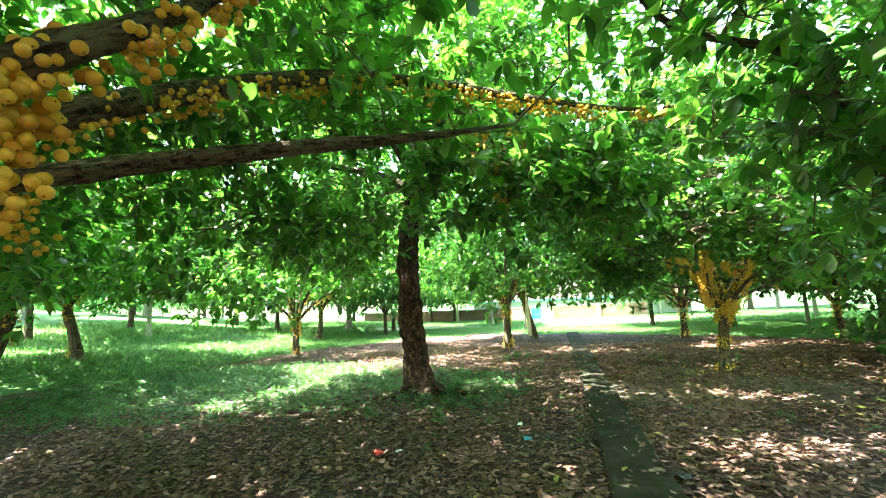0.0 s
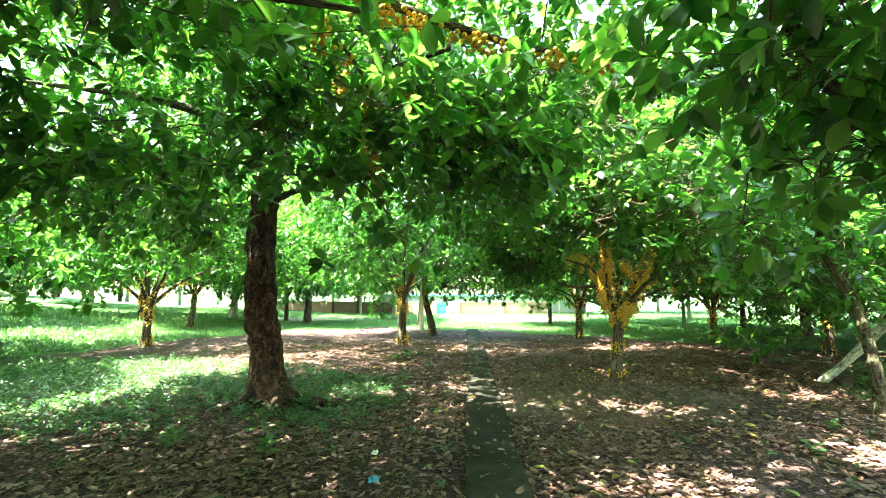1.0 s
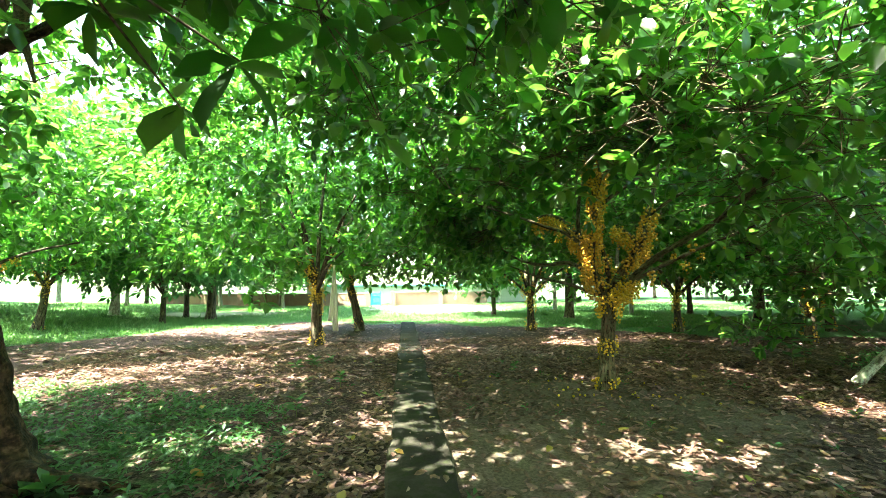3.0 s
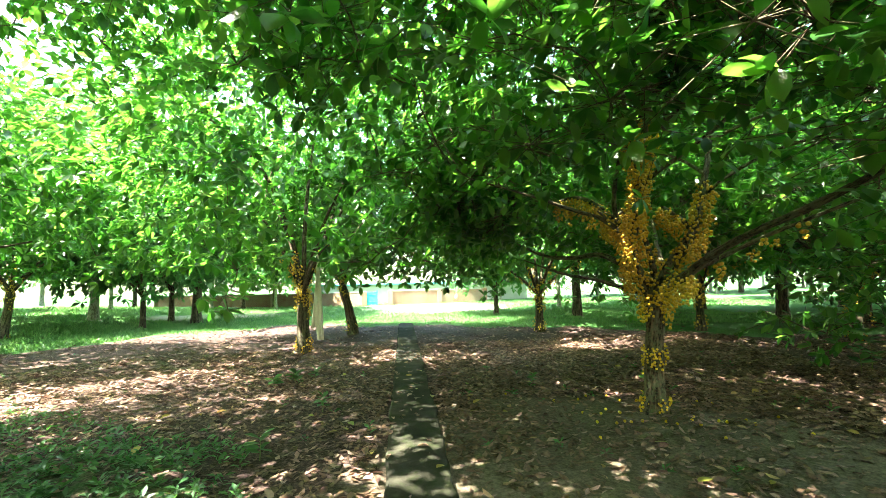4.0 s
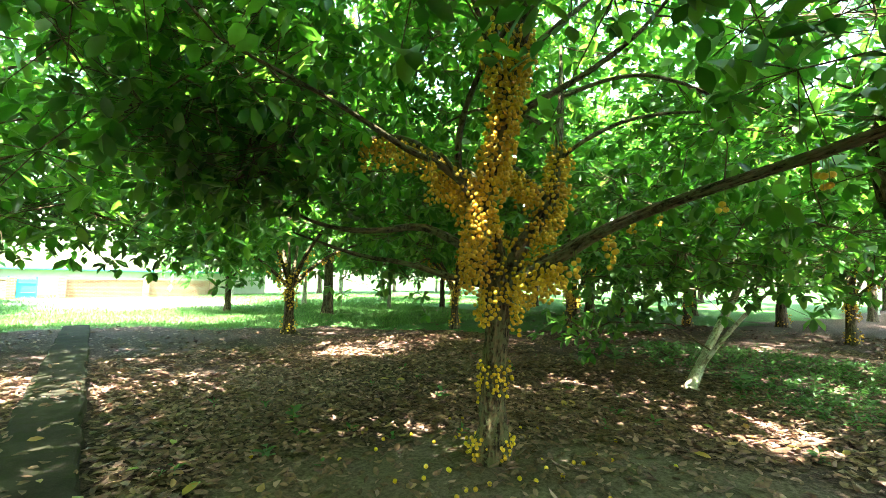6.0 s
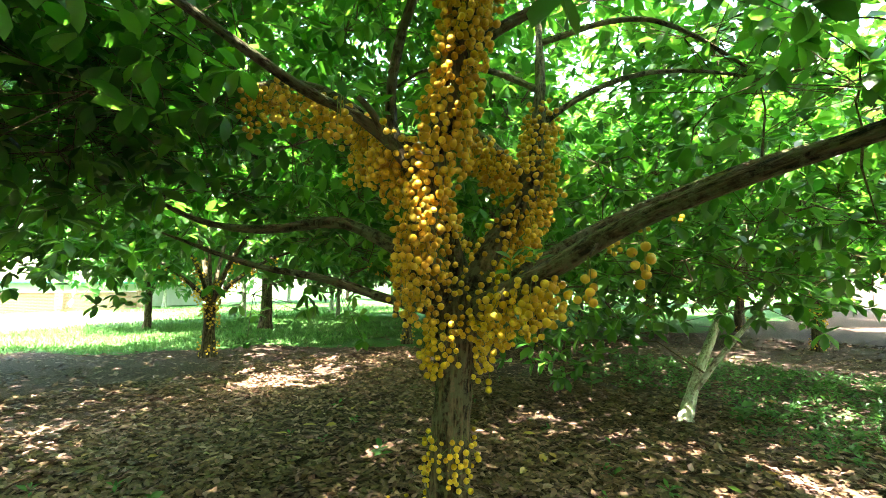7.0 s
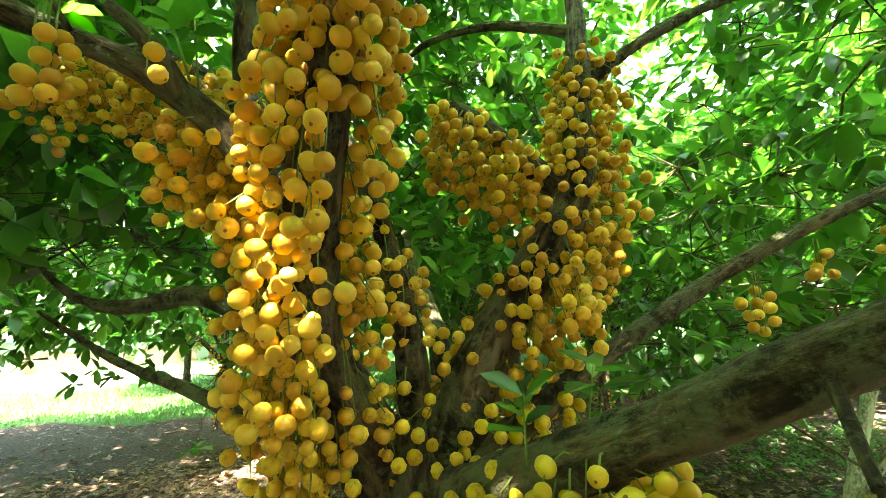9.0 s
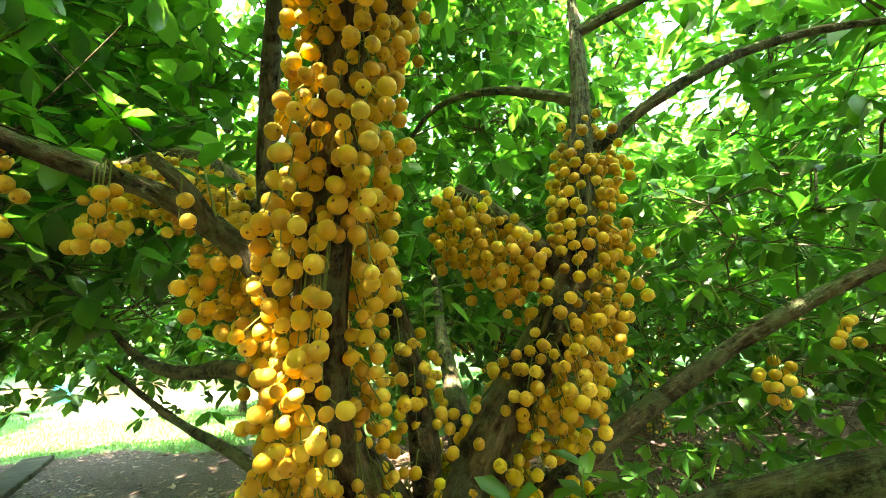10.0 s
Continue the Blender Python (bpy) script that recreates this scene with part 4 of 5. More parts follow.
    unripe = [fruit_mass("fruit", np.zeros((1, 3)), [1.0], BALL_FINE, FRUIT_GREEN, rng) for _ in range(4)]
    rest = {False: [], True: []}
    for i, l in enumerate(strings_a + strings_b):
        green = i >= len(strings_a)
        for j, q in enumerate(l[1:]):
            if (i, j) not in single:
                rest[green].append(q)
                continue
            ob = part("fruit", (unripe if green else ripe)[(i + j) % 4], root)
            k = size * rng.uniform(0.82, 1.12)
            ob.location, ob.scale = q, (k, k, k * rng.uniform(0.94, 1.06))
            ob.rotation_euler = (rng.normal(0, 0.5), rng.normal(0, 0.5), rng.uniform(0, 6.28))
    for green, mat, lab in ((False, FRUIT, "dense strings of ripe yellow fruit"), (True, FRUIT_GREEN, "lower strings of greenish yellow fruit")):
        q = np.array(rest[green])
        tagged(part("fruit_mass", fruit_mass("fruit_mass", q, rng.uniform(0.8, 1.12, len(q)) * size, BALL_MID, mat, rng), root, lab), kind="stuff")
    for q, wide in fruit_d:
        ob = part("fruit", ripe[0], root)
        k = wide * rng.uniform(0.88, 1.0)
        ob.location, ob.scale = q, (k, k, k * 0.97)
        ob.rotation_euler = (rng.normal(0, 0.3), rng.normal(0, 0.3), rng.uniform(0, 6.28))
    q = np.array([w for l in strings_c for w in l[1:]])
    tagged(part("fruit_mass", fruit_mass("fruit_mass", q, rng.uniform(0.7, 1.0, len(q)) * 0.036, BALL_MID, FRUIT_GREEN, rng), root, "greenish fruit low on the trunk"), kind="stuff")
    tagged(part("stalk_work", stalk_mesh(strings_a + strings_b + strings_c + strings_d), root, "thin green fruit stalks"), kind="stuff")
    # young shoots
    for n_, (x, y, z, h) in enumerate(((6.72, 9.45, 1.42, 0.2), (6.80, 9.40, 1.44, 0.22), (6.85, 9.9, 1.75, 0.3), (6.3, 9.95, 2.25, 0.2), (7.5, 9.3, 1.9, 0.2), (6.7, 10.0, 1.7, 0.25), (6.25, 9.8, 2.2, 0.15))):
        a = np.array((x, y, z)) - base
        tip = a + np.array((rng.normal(0, 0.03), rng.normal(0, 0.03), h))
        p, d, up, s_ = whorls(rng, np.array([tip]), np.array([(0, 0, 1.0)]), 6, 0.085, 0.1)
        stem = part("shoot", tube_mesh("shoot", [a, (a + tip) / 2, tip], [0.003, 0.0025, 0.002], STALK, sides=5, rounds=0), root, "fresh green shoot on the bark")
        part("leaf_whorl", leaf_mesh("leaf_whorl", p, d, up, s_, LEAF), stem)
    return root


build_hero()


def build_old_tree():
    """The thick scaly old trunk by the weeds."""
    rng = np.random.default_rng(33)
    b = (0.37, 8.05)
    root = tree_root("fruit_tree", b[0], b[1], "old fruit tree with a thick dark scaly trunk", "orchard trees")
    base = np.array((b[0], b[1], float(land(*b))))

    def rel(pts):
        return np.array(pts, float) - base

    trunk = rel([(0.38, 8.06, -0.15), (0.37, 8.05, 0.1), (0.36, 7.98, 0.55), (0.35, 7.76, 1.05), (0.37, 7.56, 1.5), (0.39, 7.43, 2.1), (0.40, 7.36, 2.7), (0.48, 7.36, 3.4), (0.66, 7.4, 4.0)])
    r = [0.55, 0.34, 0.25, 0.235, 0.23, 0.208, 0.20, 0.18, 0.16]
    bole = part("trunk", tube_mesh("trunk", trunk, r, BARK_OLD, sides=60, rounds=4, gnarl=0.25, lobes=0.6, seed=9, lump=5.5), root)
    for pts, rr in (([(0.6, 7.95, 0.14), (0.92, 7.83, 0.08), (1.25, 7.8, 0.03), (1.55, 7.85, -0.04)], [0.13, 0.085, 0.06, 0.03]),
                    ([(0.3, 7.8, 0.14), (0.05, 7.55, 0.05), (-0.25, 7.4, -0.04)], [0.12, 0.07, 0.03]),
                    ([(0.55, 7.8, 0.12), (0.68, 7.5, 0.04), (0.86, 7.25, -0.05)], [0.11, 0.065, 0.03])):
        part("root", tube_mesh("root", rel(pts), rr, BARK_OLD, sides=12, gnarl=0.2, seed=4), bole)
    top = np.array((0.62, 7.4, 3.85))
    spec = [[top, (0.95, 7.45, 4.3), (1.4, 7.35, 4.65), (2.2, 7.0, 4.9), (3.1, 6.4, 4.9)],
            [top, (0.45, 7.7, 4.5), (0.35, 8.3, 5.3), (0.2, 9.0, 6.6)],
            [(0.3, 8.6, 5.2), (0.9, 9.2, 5.9), (1.8, 9.8, 6.4), (2.7, 10.2, 6.6)],
            [top, (-0.1, 7.45, 4.25), (-1.2, 7.2, 4.5), (-2.6, 6.8, 4.5)],
            [top, (0.2, 8.3, 4.2), (-0.7, 9.6, 4.5), (-1.6, 11.2, 4.6)],
            [(0.42, 7.36, 2.95), (0.75, 7.3, 3.12), (1.1, 7.2, 3.2), (1.4, 7.0, 3.3)],
            [top, (0.6, 6.9, 4.1), (0.55, 6.1, 4.25), (0.6, 4.9, 4.2)],
            [(0.45, 6.9, 4.0), (1.2, 6.2, 4.1), (2.3, 5.6, 3.9), (3.5, 5.3, 3.6)]]
    limbs = [rel(s) for s in spec]
    for k, l in enumerate(limbs):
        rr = np.linspace(0.11 if k not in (2, 5, 7) else 0.06, 0.025, len(l))
        part("limb", tube_mesh("limb", l, rr, BARK_OLD if k < 2 else BARK, sides=12, rounds=3, gnarl=0.15, seed=k), root)
    cl = crown_clumps(rng, 780, 4.4, 2.75, 7.4, 0.65)
    low = crown_clumps(rng, 190, 4.2, 2.15, 3.3, 0.6)
    rr = np.hypot(low[:, 0], low[:, 1])
    low = low[(rr > 0.9)]
    cl = np.concatenate([cl, low])
    x, y, z = (cl + base).T
    open_side = (z < 1.7 + 0.85 * np.hypot(x - 3.36, y - 5.3)) & (y > 6.2) & (x > 2.5 - 0.8 * (y - 5.3))
    cl = cl[~open_side]
    x, y, z = (cl + base).T
    cl = cl[~((x > -1.2) & (x < 1.7) & (y < 7.8) & (y > 5.2) & (z > 2.9) & (rng.uniform(size=len(cl)) < 0.55))]
    high = np.stack([rng.uniform(-1.5, 3.2, 90), rng.uniform(7.6, 11.5, 90), rng.uniform(5.6, 7.3, 90)], 1) - base
    cl = np.concatenate([cl, high])
    front = np.stack([rng.uniform(1.2, 4.3, 80), rng.uniform(4.7, 6.05, 80), rng.uniform(2.75, 3.8, 80)], 1) - base
    front = front[rng.uniform(size=80) < 0.85]
    cl = np.concatenate([cl, front])
    left_over = np.stack([rng.uniform(-3.5, 1.0, 75), rng.uniform(8.2, 12.5, 75), rng.uniform(4.6, 7.2, 75)], 1) - base
    cl = np.concatenate([cl, left_over])
    # the bole shows up to the lowest boughs on the side of the way
    x, y, z = (cl + base).T
    u = np.clip((7.3 - y) / 6.0, 0, 1)
    beside = np.abs(x - (0.4 + 2.3 * u)) < 0.75 + 0.5 * u
    cl = cl[~(beside & (y < 7.7) & (z < 2.95 - 0.6 * u))]
    # hanging sprigs below the crown
    sprigs = rel([(1.85, 10.6, 1.45), (1.95, 10.7, 1.75), (-2.35, 6.6, 1.55), (-2.3, 6.65, 1.85), (0.25, 7.6, 1.75)])
    cl = np.concatenate([cl, sprigs[:4]])
    crown, twigs = crown_parts(rng, cl, limb_points(limbs, 0.3), (0, 0, 3.6), 7, 6, 0.17, True, 0.31, base=base)
    part("crown", crown, root)
    # the next two are added to shade the weeds and earth below
    tagged(part("crown_top", added_leaves(rng, 1500, (-4.0, 0.2), (-4.0, -0.8), (4.6, 6.4), 0.185, base), root), kind="stuff")
    tagged(part("crown_top", added_leaves(rng, 900, (0.0, 2.6), (2.4, 4.4), (5.2, 6.6), 0.185, base), root), kind="stuff")
    tagged(part("crown_top", crown_shell(rng, 7000, 4.5, 3.0, 7.6, 0.195, above=0.45, base=base), root), kind="stuff")
    tagged(part("twig_work", twigs, root), kind="stuff")
    # a few fruit strings that hang in the crown
    st = []
    for x, y, z in ((2.2, 5.45, 3.7), (2.15, 5.4, 3.45), (2.2, 5.45, 3.2), (2.45, 5.35, 3.95), (2.6, 5.3, 3.9), (2.75, 5.5, 3.6), (1.9, 5.4, 4.0)):
        for _ in range(12):
            st.append((np.array((x, y, z)) - base + rng.normal(0, 0.05, 3), unit(np.array((rng.normal(), rng.normal(), 0)))))
    c, _ = packed(rng, st, 0.055, 0.8, (0.1, 0.3), 0.03)
    part("fruit_mass", fruit_mass("fruit_mass", c, rng.uniform(0.85, 1.1, len(c)) * 0.055, BALL_MID, FRUIT, rng), root, "hanging strings of yellow fruit")["kind"] = "stuff"


build_old_tree()


def build_branching_tree():
    """The tree whose fruit-laden boughs cross over the start of the way."""
    rng = np.random.default_rng(44)
    b = (-1.5, 0.2)
    root = tree_root("fruit_tree", b[0], b[1], "fruit tree with long low boughs strung with yellow fruit", "orchard trees")
    base = np.array((b[0], b[1], float(land(*b))))

    def rel(pts):
        return np.array(pts, float) - base

    part("trunk", tube_mesh("trunk", rel([(-1.5, 0.2, -0.1), (-1.5, 0.2, 0.2), (-1.45, 0.25, 0.9), (-1.35, 0.35, 1.7)]), [0.3, 0.2, 0.16, 0.16], BARK, sides=18, gnarl=0.15, lobes=0.3, seed=1), root)
    fork = (-1.35, 0.35, 1.65)
    laden = rel([fork, (-0.96, 0.83, 2.21), (-0.51, 1.66, 2.95), (-0.11, 2.61, 3.57), (0.49, 3.30, 3.98), (1.36, 3.89, 4.14), (2.42, 4.41, 4.08), (3.70, 4.71, 3.88), (4.52, 4.88, 3.93)])
    laden_r = [0.12, 0.112, 0.104, 0.092, 0.078, 0.06, 0.044, 0.028, 0.012]
    bare = rel([fork, (-0.85, 0.78, 2.12), (-0.6, 1.18, 2.34), (-0.3, 1.51, 2.5), (0.17, 1.9, 2.67), (0.84, 2.36, 2.86), (1.74, 2.91, 3.07), (2.4, 3.4, 3.3)])
    bare_r = [0.10, 0.086, 0.078, 0.072, 0.066, 0.057, 0.036, 0.014]
    near = rel([(-1.3, 0.3, 1.7), (-0.3, 0.15, 2.05), (0.6, 0.25, 2.2), (0.95, 0.33, 2.28), (1.08, 0.45, 2.42), (1.09, 0.7, 2.66), (1.09, 1.06, 3.03), (1.11, 1.31, 3.47)])
    near_r = [0.10, 0.085, 0.072, 0.062, 0.052, 0.042, 0.034, 0.02]
    drop = rel([(1.6, 3.3, 3.6), (1.9, 4.0, 3.75), (2.15, 4.9, 3.8), (2.2, 5.4, 3.7)])
    drop_r = [0.024, 0.02, 0.016, 0.01]
    back = rel([fork, (-1.9, -0.3, 2.6), (-2.6, -1.0, 3.4), (-3.3, -1.9, 3.8)])
    sideways = rel([fork, (-2.0, 0.9, 2.6), (-3.0, 1.6, 3.2), (-4.2, 2.2, 3.4)])
    limbs = [(laden, laden_r), (bare, bare_r), (near, near_r), (drop, drop_r), (back, [0.09, 0.07, 0.05, 0.02]), (sideways, [0.09, 0.07, 0.05, 0.02])]
    for k, (p, r) in enumerate(limbs):
        part("limb", tube_mesh("limb", p, r, BARK, sides=14, rounds=3, gnarl=0.15, seed=k + 5), root)
    cl = crown_clumps(rng, 760, 4.5, 3.1, 6.6, 0.8, (0.9, 0.8))
    x, y, z = (cl + base).T
    clear = (np.hypot(x - 2.4, y + 0.2) < 1.3) & (z < 3.9)
    ahead = (y > 0.4) & (x > -0.6) & (z < np.where(y < 3.4, 3.8, 3.3))
    cl = cl[~(clear | ahead)]
    cl = np.concatenate([cl, rel([(1.9, 2.9, 3.1), (0.6, 2.0, 3.0), (1.3, 2.6, 3.5)])])
    high = np.stack([rng.uniform(-1, 3.4, 90), rng.uniform(-3, 0.3, 90), rng.uniform(4.0, 5.6, 90)], 1) - base
    cl = np.concatenate([cl, high])
    crown, twigs = crown_parts(rng, cl, limb_points([l[0] for l in limbs], 0.35), (0, 0, 3.2), 7, 6, 0.175, True, 0.31, base=base)
    part("crown", crown, root)
    # the next two are added to shade the nearby foliage and the earth
    tagged(part("crown_top", added_leaves(rng, 2000, (2.9, 6.2), (1.4, 5.9), (5.2, 6.8), 0.185, base), root), kind="stuff")
    tagged(part("crown_top", added_leaves(rng, 1500, (-4.6, -1.2), (0.8, 4.2), (4.5, 6.2), 0.185, base), root), kind="stuff")
    tagged(part("crown_top", crown_shell(rng, 7000, 4.6, 3.2, 6.8, 0.195, (0.9, 0.8), above=0.5, base=base), root), kind="stuff")
    tagged(part("twig_work", twigs, root), kind="stuff")
    st = along(rng, laden, laden_r, (2.3, 4.25), 900, None, 0.0)
    c1, _ = packed(rng, st, 0.054, 0.88, (0.04, 0.18), 0.025)
    st = along(rng, near, near_r, (2.14, 2.34), 190) + along(rng, bare, bare_r, (2.1, 2.5), 40)
    c2, _ = packed(rng, st, 0.043, 0.84, (0.08, 0.44), 0.035)
    st = along(rng, near, near_r, (2.34, 3.3), 90)
    c2b, _ = packed(rng, st, 0.043, 0.84, (0.04, 0.16), 0.03)
    c2 = np.concatenate([c2, c2b])
    keep = np.linalg.norm(c2 + base - np.array((2.299, -0.505, 1.657)), axis=1) > 0.5
    c2 = c2[keep]
    st = along(rng, drop, drop_r, (3.55, 3.85), 20)
    c3, _ = packed(rng, st, 0.055, 0.82, (0.05, 0.3), 0.03)
    # the fruits that hang nearest the start of the way are pieces of their own
    start = np.array((2.3, -0.3, 1.7)) - base
    order = np.argsort(np.linalg.norm(c2 - start, axis=1))
    shapes = [fruit_mass("fruit", np.zeros((1, 3)), [1.0], BALL_FINE, FRUIT, rng) for _ in range(4)]
    for j in order[:260]:
        ob = part("fruit", shapes[int(j) % 4], root)
        k = 0.043 * rng.uniform(0.85, 1.1)
        ob.location, ob.scale = c2[j], (k, k, k * rng.uniform(0.94, 1.04))
        ob.rotation_euler = (rng.normal(0, 0.35), rng.normal(0, 0.35), rng.uniform(0, 6.28))
    c2 = c2[order[260:]]
    for c, s_, lab in ((c1, 0.054, "strings of ripe yellow fruit along a bough"), (c2, 0.043, "heavy clusters of yellow fruit"), (c3, 0.055, "hanging strings of yellow fruit")):
        if len(c):
            tagged(part("fruit_mass", fruit_mass("fruit_mass", c, rng.uniform(0.85, 1.1, len(c)) * s_, BALL_MID, FRUIT, rng), root, lab), kind="stuff")


build_branching_tree()


def build_leaning_tree(b, main, radii, bark, label, extra, sprays, seed, crown_at, radius, low, top, clumps, over=()):
    rng = np.random.default_rng(seed)
    root = tree_root("fruit_tree", b[0], b[1], label, "orchard trees")
    base = np.array((b[0], b[1], float(land(*b))))
    p = np.array(main, float) - base
    part("trunk", tube_mesh("trunk", p, radii, bark, sides=18, rounds=3, gnarl=0.14, lobes=0.2, seed=seed), root)
    limbs = [p[len(p) // 2:]]
    for pts, r in extra:
        q = np.array(pts, float) - base
        part("limb", tube_mesh("limb", q, r, bark, sides=10, gnarl=0.14, seed=seed + 1), root)
        limbs.append(q)
    c0 = np.array(crown_at) - base[:2]
    cl = crown_clumps(rng, clumps, radius, low, top, 0.6, (c0[0], c0[1]))
    if len(sprays):
        cl = np.concatenate([cl, np.array(sprays) - base])
    if len(over):
        (x0, x1), (y0, y1), (z0, z1), m = over
        cl = np.concatenate([cl, np.stack([rng.uniform(x0, x1, m), rng.uniform(y0, y1, m), rng.uniform(z0, z1, m)], 1) - base])
        # further clumps added high up to shade the ground
        k = m // 4
        cl = np.concatenate([cl, np.stack([rng.uniform(x1 - 3.6, x1 + 0.4, k), rng.uniform(y0 + 2, y1 + 0.2, k), rng.uniform(z0 + 0.3, z1, k)], 1) - base])
    crown, twigs = crown_parts(rng, cl, limb_points(limbs, 0.3), (c0[0], c0[1], low), 7, 6, 0.175, True, 0.31, base=base)
    part("crown", crown, root)
    tagged(part("crown_top", crown_shell(rng, int(380 * radius * radius), radius + 0.2, low, top + 0.2, 0.195, (c0[0], c0[1]), above=0.5, base=base), root), kind="stuff")
    if len(over):
        tagged(part("crown_top", added_leaves(rng, 1000, (3.0 - base[0], 7.0 - base[0]), (4.2 - base[1], 5.8 - base[1]), (4.5, 6.2), 0.18, base), root), kind="stuff")
        # added high leaves that shade the ground below
        tagged(part("crown_top", added_leaves(rng, 2800, (x0 - base[0] + 1.0, x1 - base[0]), (y0 - base[1], y1 - base[1] - 0.2), (5.2, 6.8), 0.185, base), root), kind="stuff")
    tagged(part("twig_work", twigs, root), kind="stuff")


build_leaning_tree((9.24, 7.04), [(9.24, 7.04, -0.1), (9.25, 7.05, 0.15), (9.29, 7.13, 0.67), (9.32, 7.25, 1.1), (9.33, 7.38, 1.6), (9.20, 7.52, 2.05), (9.05, 7.62, 2.6)],
                   [0.13, 0.09, 0.078, 0.075, 0.075, 0.07, 0.06], BARK, "leaning fruit tree with a forked mossy trunk",
                   [([(9.24, 7.46, 1.9), (9.6, 7.5, 2.5), (10.3, 7.6, 3.1)], [0.055, 0.045, 0.02]),
                    ([(9.1, 7.6, 2.5), (8.9, 7.5, 3.0), (8.8, 7.2, 3.4)], [0.055, 0.045, 0.02])], [], 51, (10.4, 8.0), 2.2, 2.5, 4.0, 70)
build_leaning_tree((10.74, 9.53), [(10.70, 9.53, -0.1), (10.76, 9.53, 0.03), (11.05, 9.50, 0.235), (11.375, 9.454, 0.50), (11.69, 9.38, 0.806), (11.99, 9.27, 1.18), (12.28, 9.12, 1.63), (12.55, 8.92, 2.17)],
                   [0.10, 0.078, 0.066, 0.06, 0.056, 0.052, 0.05, 0.045], BARK_PALE, "leaning tree with a pale lichened double trunk",
                   [([(11.0, 9.5, 0.2), (11.1, 9.25, 0.6), (11.3, 8.9, 1.1), (11.6, 8.5, 1.6)], [0.036, 0.032, 0.028, 0.015]),
                    ([(12.3, 9.1, 1.65), (12.0, 9.6, 2.2), (11.6, 10.2, 2.7)], [0.05, 0.04, 0.02])],
                   [(10.6, 10.2, 1.1), (11.2, 10.5, 1.3), (10.9, 10.3, 0.8), (11.6, 10.6, 1.5), (12.2, 10.4, 1.6), (10.4, 10.6, 1.5), (11.0, 9.9, 1.7), (11.9, 9.8, 1.9), (9.9, 10.6, 1.2), (10.2, 10.9, 0.7), (10.7, 11.0, 0.6), (11.3, 11.1, 0.9), (9.7, 10.9, 0.9), (12.6, 10.6, 1.2), (13.0, 10.2, 1.7), (13.6, 9.8, 1.6), (12.9, 9.3, 2.1), (11.5, 11.3, 1.5), (10.3, 11.3, 1.4)], 52, (12.6, 9.6), 2.8, 1.4, 4.2, 150)
# the tree beside the start of the way, with sprays that hang in over it
build_leaning_tree((8.4, 2.0), [(8.4, 2.0, -0.1), (8.4, 2.0, 0.2), (8.35, 2.05, 1.0), (8.2, 2.2, 1.9)], [0.26, 0.19, 0.15, 0.14], BARK, "fruit tree whose leafy sprays hang over the way",
                   [([(8.2, 2.2, 1.8), (7.0, 3.2, 2.45), (5.9, 3.8, 2.85), (5.3, 3.6, 3.15), (4.6, 3.12, 3.56), (4.15, 3.08, 3.68), (3.75, 3.05, 3.8), (3.39, 2.88, 4.08), (3.1, 2.7, 4.6)], [0.09, 0.07, 0.05, 0.044, 0.038, 0.034, 0.03, 0.022, 0.01]),
                    ([(5.9, 3.8, 2.85), (5.6, 4.1, 2.8), (5.3, 4.2, 2.6)], [0.03, 0.022, 0.01]),
                    ([(8.2, 2.2, 1.8), (7.6, 1.6, 2.8), (6.6, 1.2, 3.5), (5.2, 1.0, 3.8)], [0.09, 0.07, 0.045, 0.02]),
                    ([(8.2, 2.2, 1.8), (8.1, 2.7, 3.2), (7.4, 3.6, 4.9), (6.2, 4.6, 6.1), (4.8, 5.2, 6.5)], [0.09, 0.07, 0.055, 0.04, 0.02]),
                    ([(8.2, 2.2, 1.8), (9.1, 1.8, 2.8), (10.2, 1.4, 3.4)], [0.09, 0.06, 0.02])],
                   [(5.5, 3.8, 2.45), (5.2, 4.15, 2.2), (5.35, 4.05, 1.95), (5.6, 3.7, 2.75), (5.1, 3.4, 2.9), (4.9, 3.3, 2.85), (6.0, 4.4, 2.5), (5.8, 3.2, 2.6)], 53, (6.9, 1.2), 3.6, 2.7, 6.0, 520, ((2.8, 8.8), (1.4, 5.2), (4.7, 6.6), 135))

# ---- the orchard round about ----
mid_a = orchard_tree(61, 2.0, 16.33, 4.8, 2.05, 8.0, 1.45, 0.14, 640, 5, 6, 0.20, True, 420, "fruit tree with a forked trunk and yellow fruit on its limbs", fine=False, hollow=0.75, shell=5500)
mid_b = orchard_tree(62, 9.0, 18.4, 3.9, 2.4, 6.0, 1.15, 0.12, 330, 5, 6, 0.215, True, 330, "fruit tree with yellow fruit massed at its fork", fruit_size=0.06, fine=False, hollow=0.75, shell=5000, skirt=((-3.9, -1.2), (-3.4, -0.6), (1.75, 2.7), 55))
mid_c = orchard_tree(63, 3.13, 20.0, 3.1, 2.1, 5.6, 1.6, 0.14, 320, 5, 6, 0.20, True, 160, "fruit tree with a leaning trunk", lean=(-0.35, 0.1), fine=False, hollow=0.75, shell=4200)


def copies(src, places, label="", seed=0):
    rng = np.random.default_rng(seed)
    for x, y, s in places:
        m = Matrix.Translation((x, y, float(land(x, y)))) @ Matrix.Rotation(rng.uniform(0, 6.28), 4, "Z") @ Matrix.Diagonal((s, s, s * rng.uniform(0.94, 1.08), 1))
        ob = copy_thing(src, m)
        if label:
            tagged(ob, label)


